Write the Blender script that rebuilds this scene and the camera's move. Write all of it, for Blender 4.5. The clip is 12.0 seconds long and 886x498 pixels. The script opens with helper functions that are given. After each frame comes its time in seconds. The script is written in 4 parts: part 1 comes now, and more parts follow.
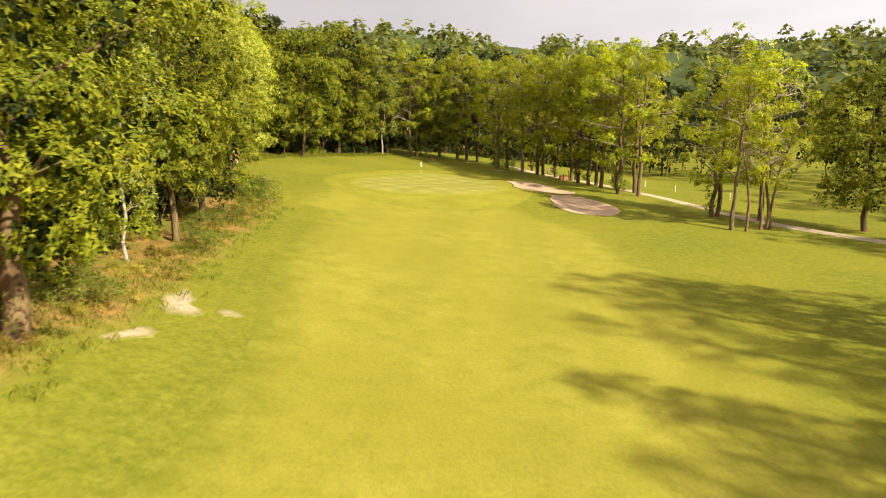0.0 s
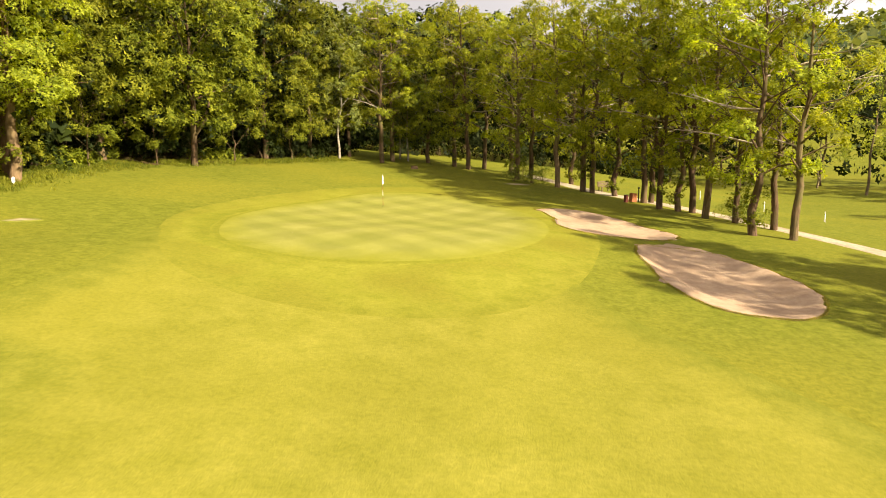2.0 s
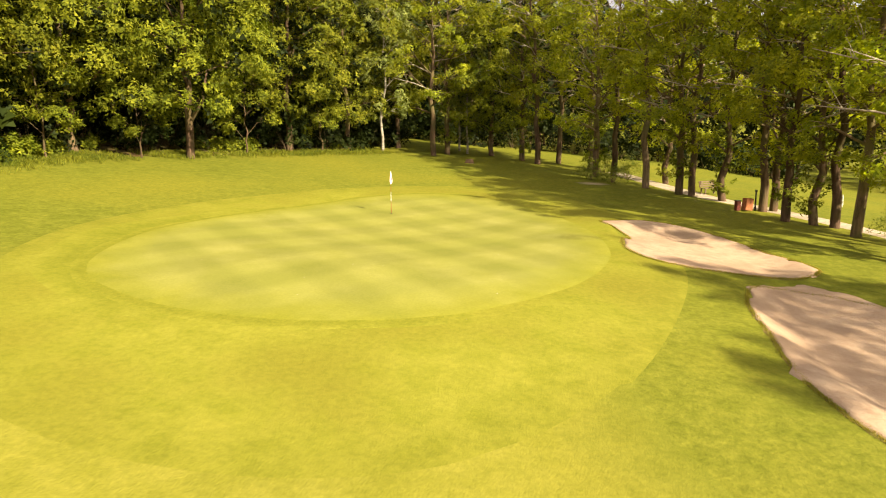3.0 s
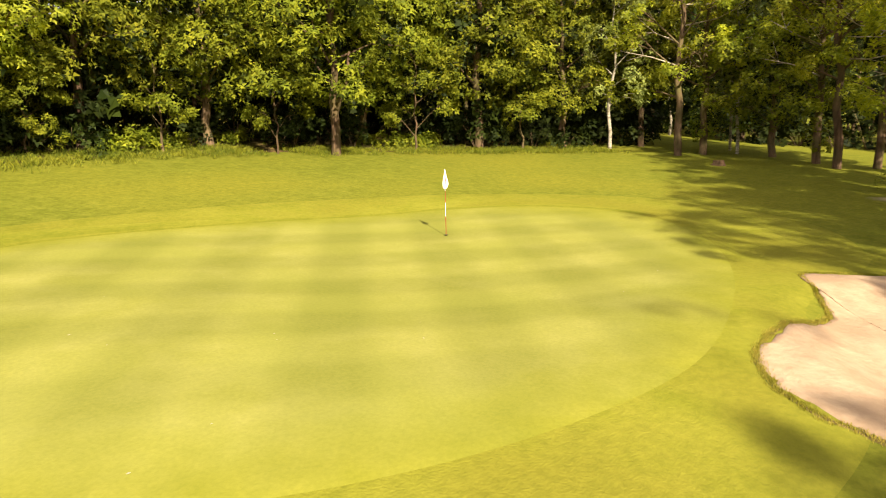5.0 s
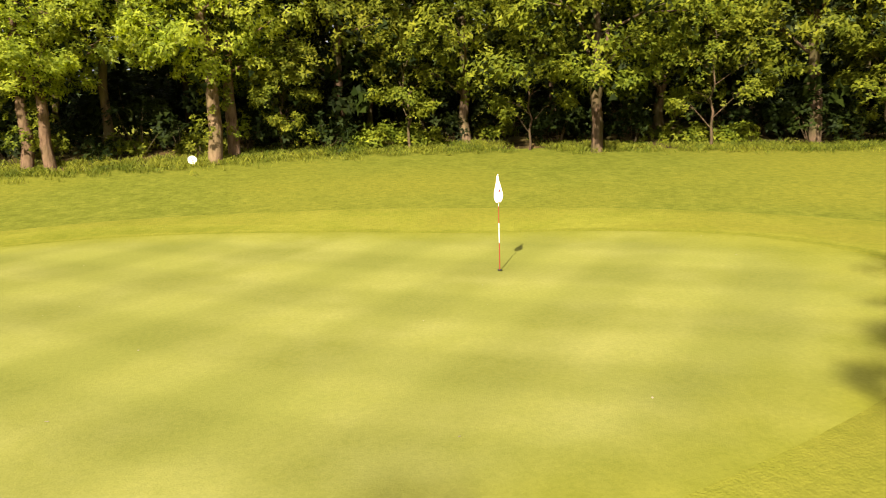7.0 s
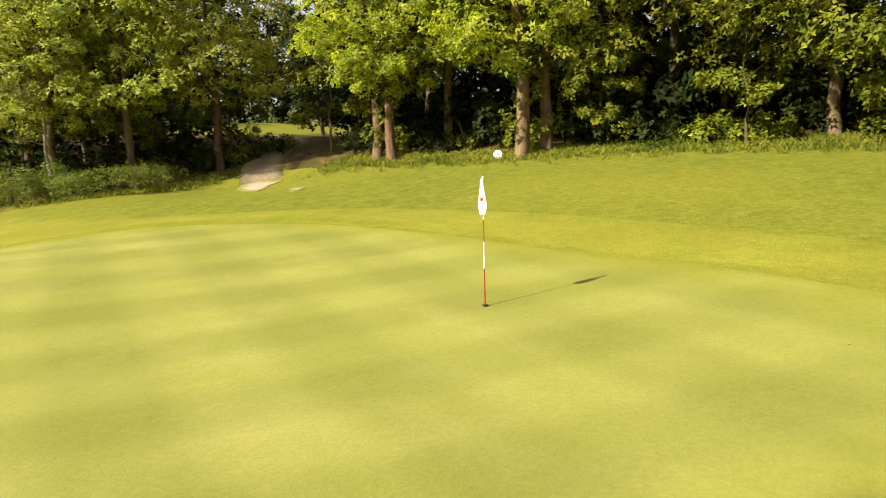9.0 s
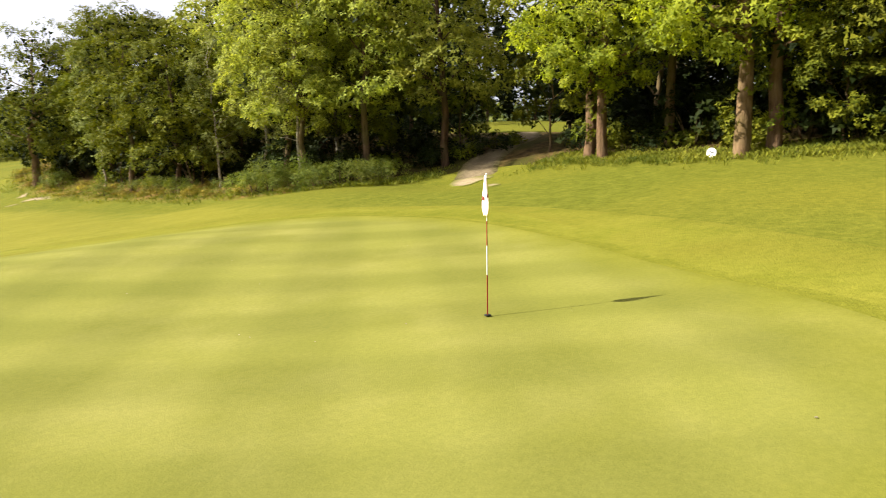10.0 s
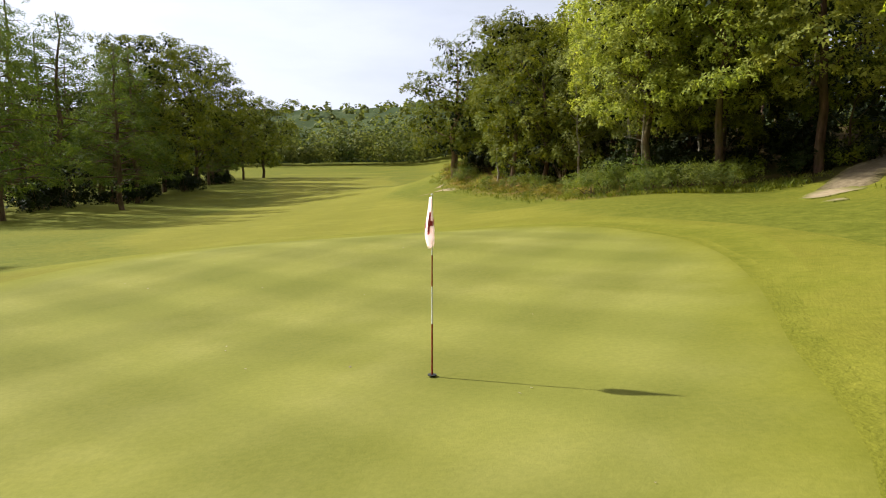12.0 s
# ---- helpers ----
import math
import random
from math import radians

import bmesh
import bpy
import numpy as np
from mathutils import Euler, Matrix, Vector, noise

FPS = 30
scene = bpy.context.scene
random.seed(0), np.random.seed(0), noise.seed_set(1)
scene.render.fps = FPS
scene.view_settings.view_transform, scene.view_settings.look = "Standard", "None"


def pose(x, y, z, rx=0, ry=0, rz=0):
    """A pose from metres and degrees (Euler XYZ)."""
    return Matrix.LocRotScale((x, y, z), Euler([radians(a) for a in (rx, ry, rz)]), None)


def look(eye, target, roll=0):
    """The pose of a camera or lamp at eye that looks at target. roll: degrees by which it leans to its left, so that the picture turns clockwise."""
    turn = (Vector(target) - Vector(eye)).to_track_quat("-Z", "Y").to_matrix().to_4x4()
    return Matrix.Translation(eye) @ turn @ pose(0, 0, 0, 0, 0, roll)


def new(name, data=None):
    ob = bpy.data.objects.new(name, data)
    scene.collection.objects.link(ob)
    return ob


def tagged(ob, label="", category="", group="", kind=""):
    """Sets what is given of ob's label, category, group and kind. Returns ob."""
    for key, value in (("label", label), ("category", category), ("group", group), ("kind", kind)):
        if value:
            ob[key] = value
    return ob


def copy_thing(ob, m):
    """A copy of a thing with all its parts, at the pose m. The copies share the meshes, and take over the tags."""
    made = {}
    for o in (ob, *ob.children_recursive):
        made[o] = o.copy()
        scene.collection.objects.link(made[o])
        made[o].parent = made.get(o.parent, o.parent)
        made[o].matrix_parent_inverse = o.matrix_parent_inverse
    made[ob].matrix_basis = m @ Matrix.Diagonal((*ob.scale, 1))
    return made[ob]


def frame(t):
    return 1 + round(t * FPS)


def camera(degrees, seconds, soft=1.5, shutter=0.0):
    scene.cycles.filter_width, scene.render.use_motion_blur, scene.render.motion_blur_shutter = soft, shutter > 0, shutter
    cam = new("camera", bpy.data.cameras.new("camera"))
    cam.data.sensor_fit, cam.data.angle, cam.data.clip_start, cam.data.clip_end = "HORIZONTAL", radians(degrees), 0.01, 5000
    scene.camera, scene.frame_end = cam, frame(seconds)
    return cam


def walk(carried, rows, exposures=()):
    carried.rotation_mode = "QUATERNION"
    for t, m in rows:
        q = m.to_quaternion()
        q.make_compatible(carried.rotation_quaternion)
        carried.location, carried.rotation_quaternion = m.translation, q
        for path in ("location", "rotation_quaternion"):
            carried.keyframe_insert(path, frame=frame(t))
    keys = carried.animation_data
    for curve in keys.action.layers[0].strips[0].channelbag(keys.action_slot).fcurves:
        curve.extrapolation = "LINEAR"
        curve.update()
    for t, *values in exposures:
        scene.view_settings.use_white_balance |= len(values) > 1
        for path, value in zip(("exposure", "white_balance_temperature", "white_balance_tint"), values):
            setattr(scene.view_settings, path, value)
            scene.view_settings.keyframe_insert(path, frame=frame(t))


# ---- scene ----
cam = camera(63.6, 12.0, soft=1.0, shutter=0.15)
# stops, kelvin and tint: the picture darkens and cools as it turns towards the light
EXPOSURES = [(0.0, 1.28, 6950, 8), (1.5, 1.34, 7050, 8), (3.0, 1.4, 7150, 8), (5.0, 1.38, 6900, 8), (5.5, 1.3, 6650, 8), (9.5, 1.24, 6250, 6), (12.0, 0.7, 5800, 5)]
PATH = [
    (0, (1.699, 0.185, 6.567), (1.657, 2.155, 6.226), 0.2),
    (0.5, (1.625, 10.86, 6.624), (1.592, 12.83, 6.282), 0.1),
    (1, (1.749, 21.362, 6.379), (1.713, 23.332, 6.038), 0.1),
    (1.5, (1.788, 31.842, 6.125), (1.756, 33.812, 5.782), -0.1),
    (2, (2.547, 41.252, 5.509), (2.489, 43.221, 5.165), -0.2),
    (2.5, (3.666, 49.038, 5.268), (3.506, 50.999, 4.907), -0.4),
    (3, (5.892, 54.97, 4.728), (5.547, 56.907, 4.368), -0.4),
    (3.2, (6.869, 56.965, 4.645), (6.431, 58.883, 4.289), -0.9),
    (5, (11.373, 71.992, 3.296), (10.134, 73.529, 2.973), -1.3),
    (5.5, (11.984, 75.809, 3.164), (10.527, 77.142, 2.85), -1.4),
    (6, (12.216, 79.051, 3.037), (10.562, 80.132, 2.729), -1.6),
    (6.5, (12.166, 81.907, 2.961), (10.364, 82.719, 2.656), -1.8),
    (8.5, (9.167, 92.364, 2.597), (7.251, 91.857, 2.324), -1.7),
    (9, (7.853, 94.436, 2.525), (6.064, 93.581, 2.258), -1.5),
    (9.5, (6.295, 96.172, 2.423), (4.706, 94.984, 2.165), -1.3),
    (10, (4.459, 97.567, 2.372), (3.157, 96.071, 2.117), -0.9),
    (10.5, (2.628, 98.476, 2.32), (1.648, 96.751, 2.069), -0.6),
    (11, (0.903, 98.899, 2.323), (0.249, 97.026, 2.073), -0.2),
    (11.5, (-0.84, 98.91, 2.376), (-1.201, 96.959, 2.124), -0.0),
    (12, (-2.301, 98.146, 2.539), (-2.501, 96.172, 2.284), 0.1),
]
walk(cam, [(t, look(eye, target, roll)) for t, eye, target, roll in PATH], exposures=EXPOSURES)

# ---- light and sky ----
SUN_AZ, SUN_EL = radians(-32.0), radians(34.5)
world = bpy.data.worlds.new("sky_world")
scene.world = world
world.use_nodes = True
wn, wl = world.node_tree.nodes, world.node_tree.links
wn.clear()
w_out = wn.new("ShaderNodeOutputWorld")
w_bg = wn.new("ShaderNodeBackground")
w_sky = wn.new("ShaderNodeTexSky")
w_sky.sky_type = "NISHITA"
w_sky.sun_disc = False
w_sky.sun_elevation = SUN_EL
w_sky.sun_rotation = radians(90) - SUN_AZ
w_sky.air_density, w_sky.dust_density, w_sky.ozone_density = 1.0, 2.0, 1.5
w_tex = wn.new("ShaderNodeTexCoord")
w_map = wn.new("ShaderNodeMapping")
w_map.inputs["Scale"].default_value = (1.6, 1.6, 6.0)
w_noise = wn.new("ShaderNodeTexNoise")
w_noise.inputs["Scale"].default_value = 1.7
w_noise.inputs["Detail"].default_value = 6.0
w_noise.inputs["Roughness"].default_value = 0.55
w_ramp = wn.new("ShaderNodeValToRGB")
w_ramp.color_ramp.elements[0].position, w_ramp.color_ramp.elements[0].color = 0.34, (0.8, 0.8, 0.8, 1)
w_ramp.color_ramp.elements[1].position, w_ramp.color_ramp.elements[1].color = 0.58, (0.97, 0.97, 0.97, 1)
w_mix = wn.new("ShaderNodeMix")
w_mix.data_type = "RGBA"
w_sun = wn.new("ShaderNodeVectorMath")
w_sun.operation = "DOT_PRODUCT"
w_sun.inputs[1].default_value = (math.cos(SUN_AZ), math.sin(SUN_AZ), 0.0)
w_glow = wn.new("ShaderNodeMapRange")
for key, value in (("From Min", -0.6), ("From Max", 0.9), ("To Min", 0.84), ("To Max", 2.2)):
    w_glow.inputs[key].default_value = value
w_cloud = wn.new("ShaderNodeVectorMath")
w_cloud.operation = "SCALE"
w_cloud.inputs[0].default_value = (8.45, 8.05, 8.65)
wl.new(w_tex.outputs["Generated"], w_sun.inputs[0])
wl.new(w_sun.outputs["Value"], w_glow.inputs["Value"])
wl.new(w_glow.outputs["Result"], w_cloud.inputs["Scale"])
wl.new(w_cloud.outputs["Vector"], w_mix.inputs["B"])
wl.new(w_tex.outputs["Generated"], w_map.inputs["Vector"])
wl.new(w_map.outputs["Vector"], w_noise.inputs["Vector"])
wl.new(w_noise.outputs["Fac"], w_ramp.inputs["Fac"])
wl.new(w_ramp.outputs["Color"], w_mix.inputs["Factor"])
wl.new(w_sky.outputs["Color"], w_mix.inputs["A"])
wl.new(w_mix.outputs["Result"], w_bg.inputs["Color"])
w_bg.inputs["Strength"].default_value = 0.04
wl.new(w_bg.outputs["Background"], w_out.inputs["Surface"])

sun_data = bpy.data.lights.new("sun", "SUN")
sun_data.energy, sun_data.angle, sun_data.color = 5.0, radians(1.2), (1.0, 0.93, 0.78)
sun = new("sun", sun_data)
sun_from = Vector((math.cos(SUN_AZ) * math.cos(SUN_EL), math.sin(SUN_AZ) * math.cos(SUN_EL), math.sin(SUN_EL)))
sun.matrix_world = look(sun_from * 300, (0, 0, 0))


# ---- materials ----
def material(name, low, high, scale=1.0, detail=5.0, rough=0.85, bump=0.0, bump_scale=40.0, second=None, second_scale=0.15,
             per_object=0.0, per_island=0.0, translucent=None, stretch=(1, 1, 1), spec=0.25, stripes=None, fades_to=None, fade=(0.0, 1.0), blades=None):
    """A two-scale procedural surface: fine grain from low to high, broad patches towards second."""
    mat = bpy.data.materials.new(name)
    mat.use_nodes = True
    n, l = mat.node_tree.nodes, mat.node_tree.links
    n.clear()
    out = n.new("ShaderNodeOutputMaterial")
    bsdf = n.new("ShaderNodeBsdfPrincipled")
    bsdf.inputs["Roughness"].default_value = rough
    bsdf.inputs["Specular IOR Level"].default_value = spec
    geo = n.new("ShaderNodeNewGeometry")
    tex = n.new("ShaderNodeTexCoord")
    mapping = n.new("ShaderNodeMapping")
    mapping.inputs["Scale"].default_value = stretch
    l.new(tex.outputs["Object"], mapping.inputs["Vector"])
    fine = n.new("ShaderNodeTexNoise")
    fine.inputs["Scale"].default_value, fine.inputs["Detail"].default_value = scale, detail
    fine.inputs["Roughness"].default_value = 0.65
    l.new(mapping.outputs["Vector"], fine.inputs["Vector"])
    ramp = n.new("ShaderNodeValToRGB")
    ramp.color_ramp.elements[0].position, ramp.color_ramp.elements[0].color = 0.35, (*low, 1)
    ramp.color_ramp.elements[1].position, ramp.color_ramp.elements[1].color = 0.65, (*high, 1)
    l.new(fine.outputs["Fac"], ramp.inputs["Fac"])
    colour = ramp.outputs["Color"]

    def blend(fac, a, b, mode="MIX"):
        m = n.new("ShaderNodeMix")
        m.data_type, m.blend_type = "RGBA", mode
        for socket, value in (("Factor", fac), ("A", a), ("B", b)):
            if isinstance(value, (float, int)):
                m.inputs[socket].default_value = value
            elif isinstance(value, tuple):
                m.inputs[socket].default_value = (*value, 1)
            else:
                l.new(value, m.inputs[socket])
        return m.outputs["Result"]

    def ranged(source, a, b, c=0.0, d=1.0):
        m = n.new("ShaderNodeMapRange")
        for k, v in zip(("From Min", "From Max", "To Min", "To Max"), (a, b, c, d)):
            m.inputs[k].default_value = v
        l.new(source, m.inputs["Value"])
        return m.outputs["Result"]

    if second:
        broad = n.new("ShaderNodeTexNoise")
        broad.inputs["Scale"].default_value, broad.inputs["Detail"].default_value = second_scale, 4.0
        l.new(tex.outputs["Object"], broad.inputs["Vector"])
        colour = blend(ranged(broad.outputs["Fac"], 0.42, 0.66), colour, second)
    if stripes:
        # mown bands: (angle in degrees, width in metres, darker share)
        for angle, width, phase, share, *across in stripes:
            turn = n.new("ShaderNodeMapping")
            turn.inputs["Rotation"].default_value = (0, 0, radians(angle))
            l.new(tex.outputs["Object"], turn.inputs["Vector"])
            wave = n.new("ShaderNodeTexWave")
            wave.wave_type, wave.bands_direction, wave.wave_profile = "BANDS", "X", "SIN"
            wave.inputs["Scale"].default_value = math.pi / (20 * width)
            wave.inputs["Distortion"].default_value = 0.4
            wave.inputs["Phase Offset"].default_value = phase
            wave.inputs["Detail Scale"].default_value = 0.4
            l.new(turn.outputs["Vector"], wave.inputs["Vector"])
            band = ranged(wave.outputs["Fac"], 0.22, 0.78, 0.0, share)
            if across:
                # the bands weaken to one side: view-dependent mowing sheen put into the colour
                dot = n.new("ShaderNodeVectorMath")
                dot.operation = "DOT_PRODUCT"
                dot.inputs[1].default_value = (across[0], across[1], 0)
                l.new(tex.outputs["Object"], dot.inputs[0])
                times = n.new("ShaderNodeMath")
                times.operation = "MULTIPLY"
                l.new(band, times.inputs[0])
                l.new(ranged(dot.outputs["Value"], across[2], across[3], 0.45, 1.0), times.inputs[1])
                band = times.outputs["Value"]
            colour = blend(band, colour, (0.52, 0.565, 0.42), "MULTIPLY")
    if fades_to:
        # a ragged transition into the neighbouring turf, by the distance from the rim in metres
        inside = n.new("ShaderNodeAttribute")
        inside.attribute_name = "inside"
        rag = n.new("ShaderNodeTexNoise")
        rag.inputs["Scale"].default_value, rag.inputs["Detail"].default_value = 0.9, 6.0
        l.new(tex.outputs["Object"], rag.inputs["Vector"])
        total = n.new("ShaderNodeMath")
        total.operation = "MULTIPLY_ADD"
        total.inputs[1].default_value = (fade[1] - fade[0]) * 0.9
        l.new(rag.outputs["Fac"], total.inputs[0])
        l.new(inside.outputs["Fac"], total.inputs[2])
        other = n.new("ShaderNodeValToRGB")
        other.color_ramp.elements[0].position, other.color_ramp.elements[0].color = 0.35, (*fades_to[0], 1)
        other.color_ramp.elements[1].position, other.color_ramp.elements[1].color = 0.65, (*fades_to[1], 1)
        l.new(fine.outputs["Fac"], other.inputs["Fac"])
        spread_by = (fade[1] - fade[0]) * 0.45
        colour = blend(ranged(total.outputs["Value"], fade[0] + spread_by, fade[1] + spread_by), other.outputs["Color"], colour)
    if blades:
        # the fine uneven grain of cut grass: (scale, share)
        turf = n.new("ShaderNodeTexNoise")
        turf.inputs["Scale"].default_value, turf.inputs["Detail"].default_value, turf.inputs["Roughness"].default_value = blades[0], 5.0, 0.75
        l.new(tex.outputs["Object"], turf.inputs["Vector"])
        colour = blend(blades[1], colour, blend(ranged(turf.outputs["Fac"], 0.36, 0.64), (0.35, 0.42, 0.3), (1.6, 1.5, 1.6)), "MULTIPLY")
    if per_object:
        info = n.new("ShaderNodeObjectInfo")
        hsv = n.new("ShaderNodeHueSaturation")
        l.new(ranged(info.outputs["Random"], 0, 1, 1 - per_object, 1 + per_object), hsv.inputs["Value"])
        l.new(ranged(info.outputs["Random"], 0, 1, 0.487, 0.507), hsv.inputs["Hue"])
        l.new(colour, hsv.inputs["Color"])
        colour = hsv.outputs["Color"]
    if per_island:
        hsv = n.new("ShaderNodeHueSaturation")
        l.new(ranged(geo.outputs["Random Per Island"], 0, 1, 1 - per_island, 1 + per_island), hsv.inputs["Value"])
        l.new(ranged(geo.outputs["Random Per Island"], 0, 1, 0.51, 0.485), hsv.inputs["Hue"])
        l.new(colour, hsv.inputs["Color"])
        colour = hsv.outputs["Color"]
    l.new(colour, bsdf.inputs["Base Color"])
    if bump:
        grain = n.new("ShaderNodeTexNoise")
        grain.inputs["Scale"].default_value, grain.inputs["Detail"].default_value = bump_scale, 6.0
        l.new(mapping.outputs["Vector"], grain.inputs["Vector"])
        b = n.new("ShaderNodeBump")
        b.inputs["Strength"].default_value, b.inputs["Distance"].default_value = bump, 0.05
        l.new(grain.outputs["Fac"], b.inputs["Height"])
        l.new(b.outputs["Normal"], bsdf.inputs["Normal"])
    shader = bsdf.outputs["BSDF"]
    if translucent:
        t = n.new("ShaderNodeBsdfTranslucent")
        l.new(blend(1.0, colour, translucent, "MULTIPLY"), t.inputs["Color"])
        add = n.new("ShaderNodeAddShader")
        l.new(shader, add.inputs[0])
        l.new(t.outputs["BSDF"], add.inputs[1])
        shader = add.outputs["Shader"]
    l.new(shader, out.inputs["Surface"])
    return mat


ROUGH_TONES = ((0.104, 0.112, 0.011), (0.152, 0.150, 0.018))
FAIR_TONES = ((0.178, 0.166, 0.019), (0.23, 0.205, 0.03))
APRON_TONES = ((0.166, 0.162, 0.016), (0.216, 0.200, 0.025))
ROUGH = material("rough_grass", *ROUGH_TONES, 1.6, 10, 0.95, 0.5, 12, (0.158, 0.148, 0.016), 0.09, spec=0.05, blades=(4.5, 0.3))
FAIRWAY = material("fairway_grass", *FAIR_TONES, 0.8, 10, 0.95, 0.4, 20, (0.186, 0.168, 0.02), 0.08, stripes=[(4, 3.4, 0.0, 0.12)], spec=0.05, fades_to=ROUGH_TONES, fade=(0.0, 2.8), blades=(7.0, 0.2))
APRON = material("apron_grass", *APRON_TONES, 1.0, 10, 0.95, 0.4, 22, (0.166, 0.149, 0.017), 0.25, spec=0.05, fades_to=((0.142, 0.138, 0.014), (0.19, 0.176, 0.021)), fade=(0.0, 2.0), blades=(6.0, 0.18))
COLLAR = material("collar_grass", (0.138, 0.137, 0.013), (0.182, 0.173, 0.019), 1.2, 10, 0.95, 0.5, 20, (0.165, 0.158, 0.017), 0.4, spec=0.05, fades_to=APRON_TONES, fade=(0.0, 0.3), blades=(7.0, 0.2))
BAND = material("surround_grass", (0.142, 0.143, 0.013), (0.188, 0.178, 0.02), 1.0, 10, 0.95, 0.4, 22, (0.150, 0.145, 0.015), 0.3, spec=0.05, fades_to=APRON_TONES, fade=(0.0, 1.1), blades=(6.0, 0.18))
GREEN = material("putting_grass", (0.217, 0.204, 0.040), (0.255, 0.234, 0.058), 0.7, 10, 0.95, 0.14, 45, (0.214, 0.205, 0.040), 0.3, stripes=[(-45, 1.45, 2.71, 0.28), (36, 1.5, 0.0, 0.28, -0.7, 0.7, 48, 55)], spec=0.05, fades_to=APRON_TONES, fade=(0.0, 2.2), blades=(14.0, 0.13))
FLOOR = material("forest_floor", (0.028, 0.02, 0.008), (0.16, 0.10, 0.036), 1.7, 8, 0.95, 0.9, 9, (0.06, 0.055, 0.012), 0.35, spec=0.05)
MARGIN = material("heath_ground", (0.12, 0.072, 0.02), (0.29, 0.165, 0.055), 1.3, 8, 0.95, 0.9, 9, (0.125, 0.115, 0.018), 0.4, spec=0.05, fades_to=ROUGH_TONES, fade=(0.0, 1.4))
SCAR = material("worn_sand", (0.28, 0.205, 0.12), (0.40, 0.305, 0.195), 2.5, 8, 0.95, 0.6, 12, spec=0.05, fades_to=ROUGH_TONES, fade=(0.0, 0.75))
SAND = material("bunker_sand", (0.32, 0.21, 0.132), (0.42, 0.295, 0.192), 2.0, 9, 0.95, 0.6, 9, (0.29, 0.19, 0.12), 0.35, spec=0.05)
GRAVEL = material("path_gravel", (0.33, 0.255, 0.17), (0.48, 0.385, 0.275), 4.0, 8, 0.95, 0.6, 30, (0.30, 0.23, 0.15), 0.4, spec=0.05)
TRACK = material("track_earth", (0.155, 0.115, 0.07), (0.26, 0.195, 0.12), 4.0, 8, 0.95, 0.6, 30, (0.14, 0.108, 0.062), 0.4, spec=0.05, fades_to=((0.05, 0.045, 0.012), (0.12, 0.10, 0.03)), fade=(0.0, 0.7))
BARK = material("brown_bark", (0.05, 0.032, 0.018), (0.17, 0.105, 0.06), 5.0, 6, 0.95, 0.9, 12, (0.10, 0.085, 0.03), 0.8, per_object=0.3, stretch=(1, 1, 0.2), spec=0.1)
BARK_RED = material("reddish_bark", (0.07, 0.04, 0.02), (0.22, 0.135, 0.075), 5.0, 6, 0.95, 0.8, 12, (0.14, 0.095, 0.045), 0.8, per_object=0.15, stretch=(1, 1, 0.25), spec=0.1)
MAROON = material("dull_maroon_paint", (0.10, 0.022, 0.014), (0.17, 0.04, 0.025), 6.0, 4, 0.7)
BIRCH = material("birch_bark", (0.06, 0.045, 0.03), (0.46, 0.38, 0.28), 3.5, 4, 0.8, 0.4, 10, (0.40, 0.34, 0.26), 1.2, stretch=(0.6, 0.6, 2.2), spec=0.15)
DEADWOOD = material("dead_wood", (0.20, 0.15, 0.10), (0.44, 0.36, 0.26), 5.0, 5, 0.95, 0.6, 14, stretch=(1, 1, 0.3), spec=0.1)
BARK_GREY = material("grey_brown_bark", (0.085, 0.06, 0.035), (0.26, 0.19, 0.115), 5.0, 6, 0.95, 0.9, 12, (0.15, 0.12, 0.06), 0.8, per_object=0.25, stretch=(1, 1, 0.2), spec=0.1)
LEAF_OAK = material("oak_leaves", (0.06, 0.076, 0.005), (0.136, 0.141, 0.009), 0.5, 4, 0.68, per_island=0.42, per_object=0.14, translucent=(0.42, 0.42, 0.18), spec=0.08)
# brighter copy of the oak leaves: the open wood's sunlight put into the colour
LEAF_LIGHT = material("sunlit_tone_leaves", (0.112, 0.129, 0.018), (0.215, 0.222, 0.036), 0.5, 4, 0.68, per_island=0.4, per_object=0.2, translucent=(1.05, 1.05, 0.5), spec=0.08)
LEAF_ALDER = material("alder_leaves", (0.078, 0.094, 0.008), (0.158, 0.164, 0.014), 0.5, 4, 0.68, per_island=0.42, per_object=0.2, translucent=(1.75, 1.75, 0.55), spec=0.08)
LEAF_BIRCH = material("birch_leaves", (0.1, 0.114, 0.026), (0.178, 0.186, 0.046), 0.5, 4, 0.68, per_island=0.35, per_object=0.12, translucent=(0.5, 0.52, 0.35), spec=0.08)
# near-black copy of the leaves: the wood's inner shade put into the base colour
LEAF_DARK = material("shade_coloured_leaves", (0.008, 0.013, 0.0015), (0.019, 0.026, 0.003), 0.6, 3, 0.65, per_island=0.3, per_object=0.2, translucent=(0.2, 0.2, 0.1), spec=0.08)
NEEDLES = material("larch_needles", (0.042, 0.064, 0.009), (0.09, 0.108, 0.016), 0.8, 3, 0.7, per_island=0.25, per_object=0.15, translucent=(0.8, 0.85, 0.4), spec=0.1)
HEATH = material("heath_leaves", (0.09, 0.082, 0.010), (0.19, 0.145, 0.022), 0.9, 3, 0.7, per_island=0.3, per_object=0.25, translucent=(0.9, 0.9, 0.5), spec=0.1)
BROOM = material("broom_leaves", (0.052, 0.068, 0.010), (0.105, 0.118, 0.018), 0.9, 3, 0.7, per_island=0.3, per_object=0.15, translucent=(1.0, 1.0, 0.5), spec=0.1)
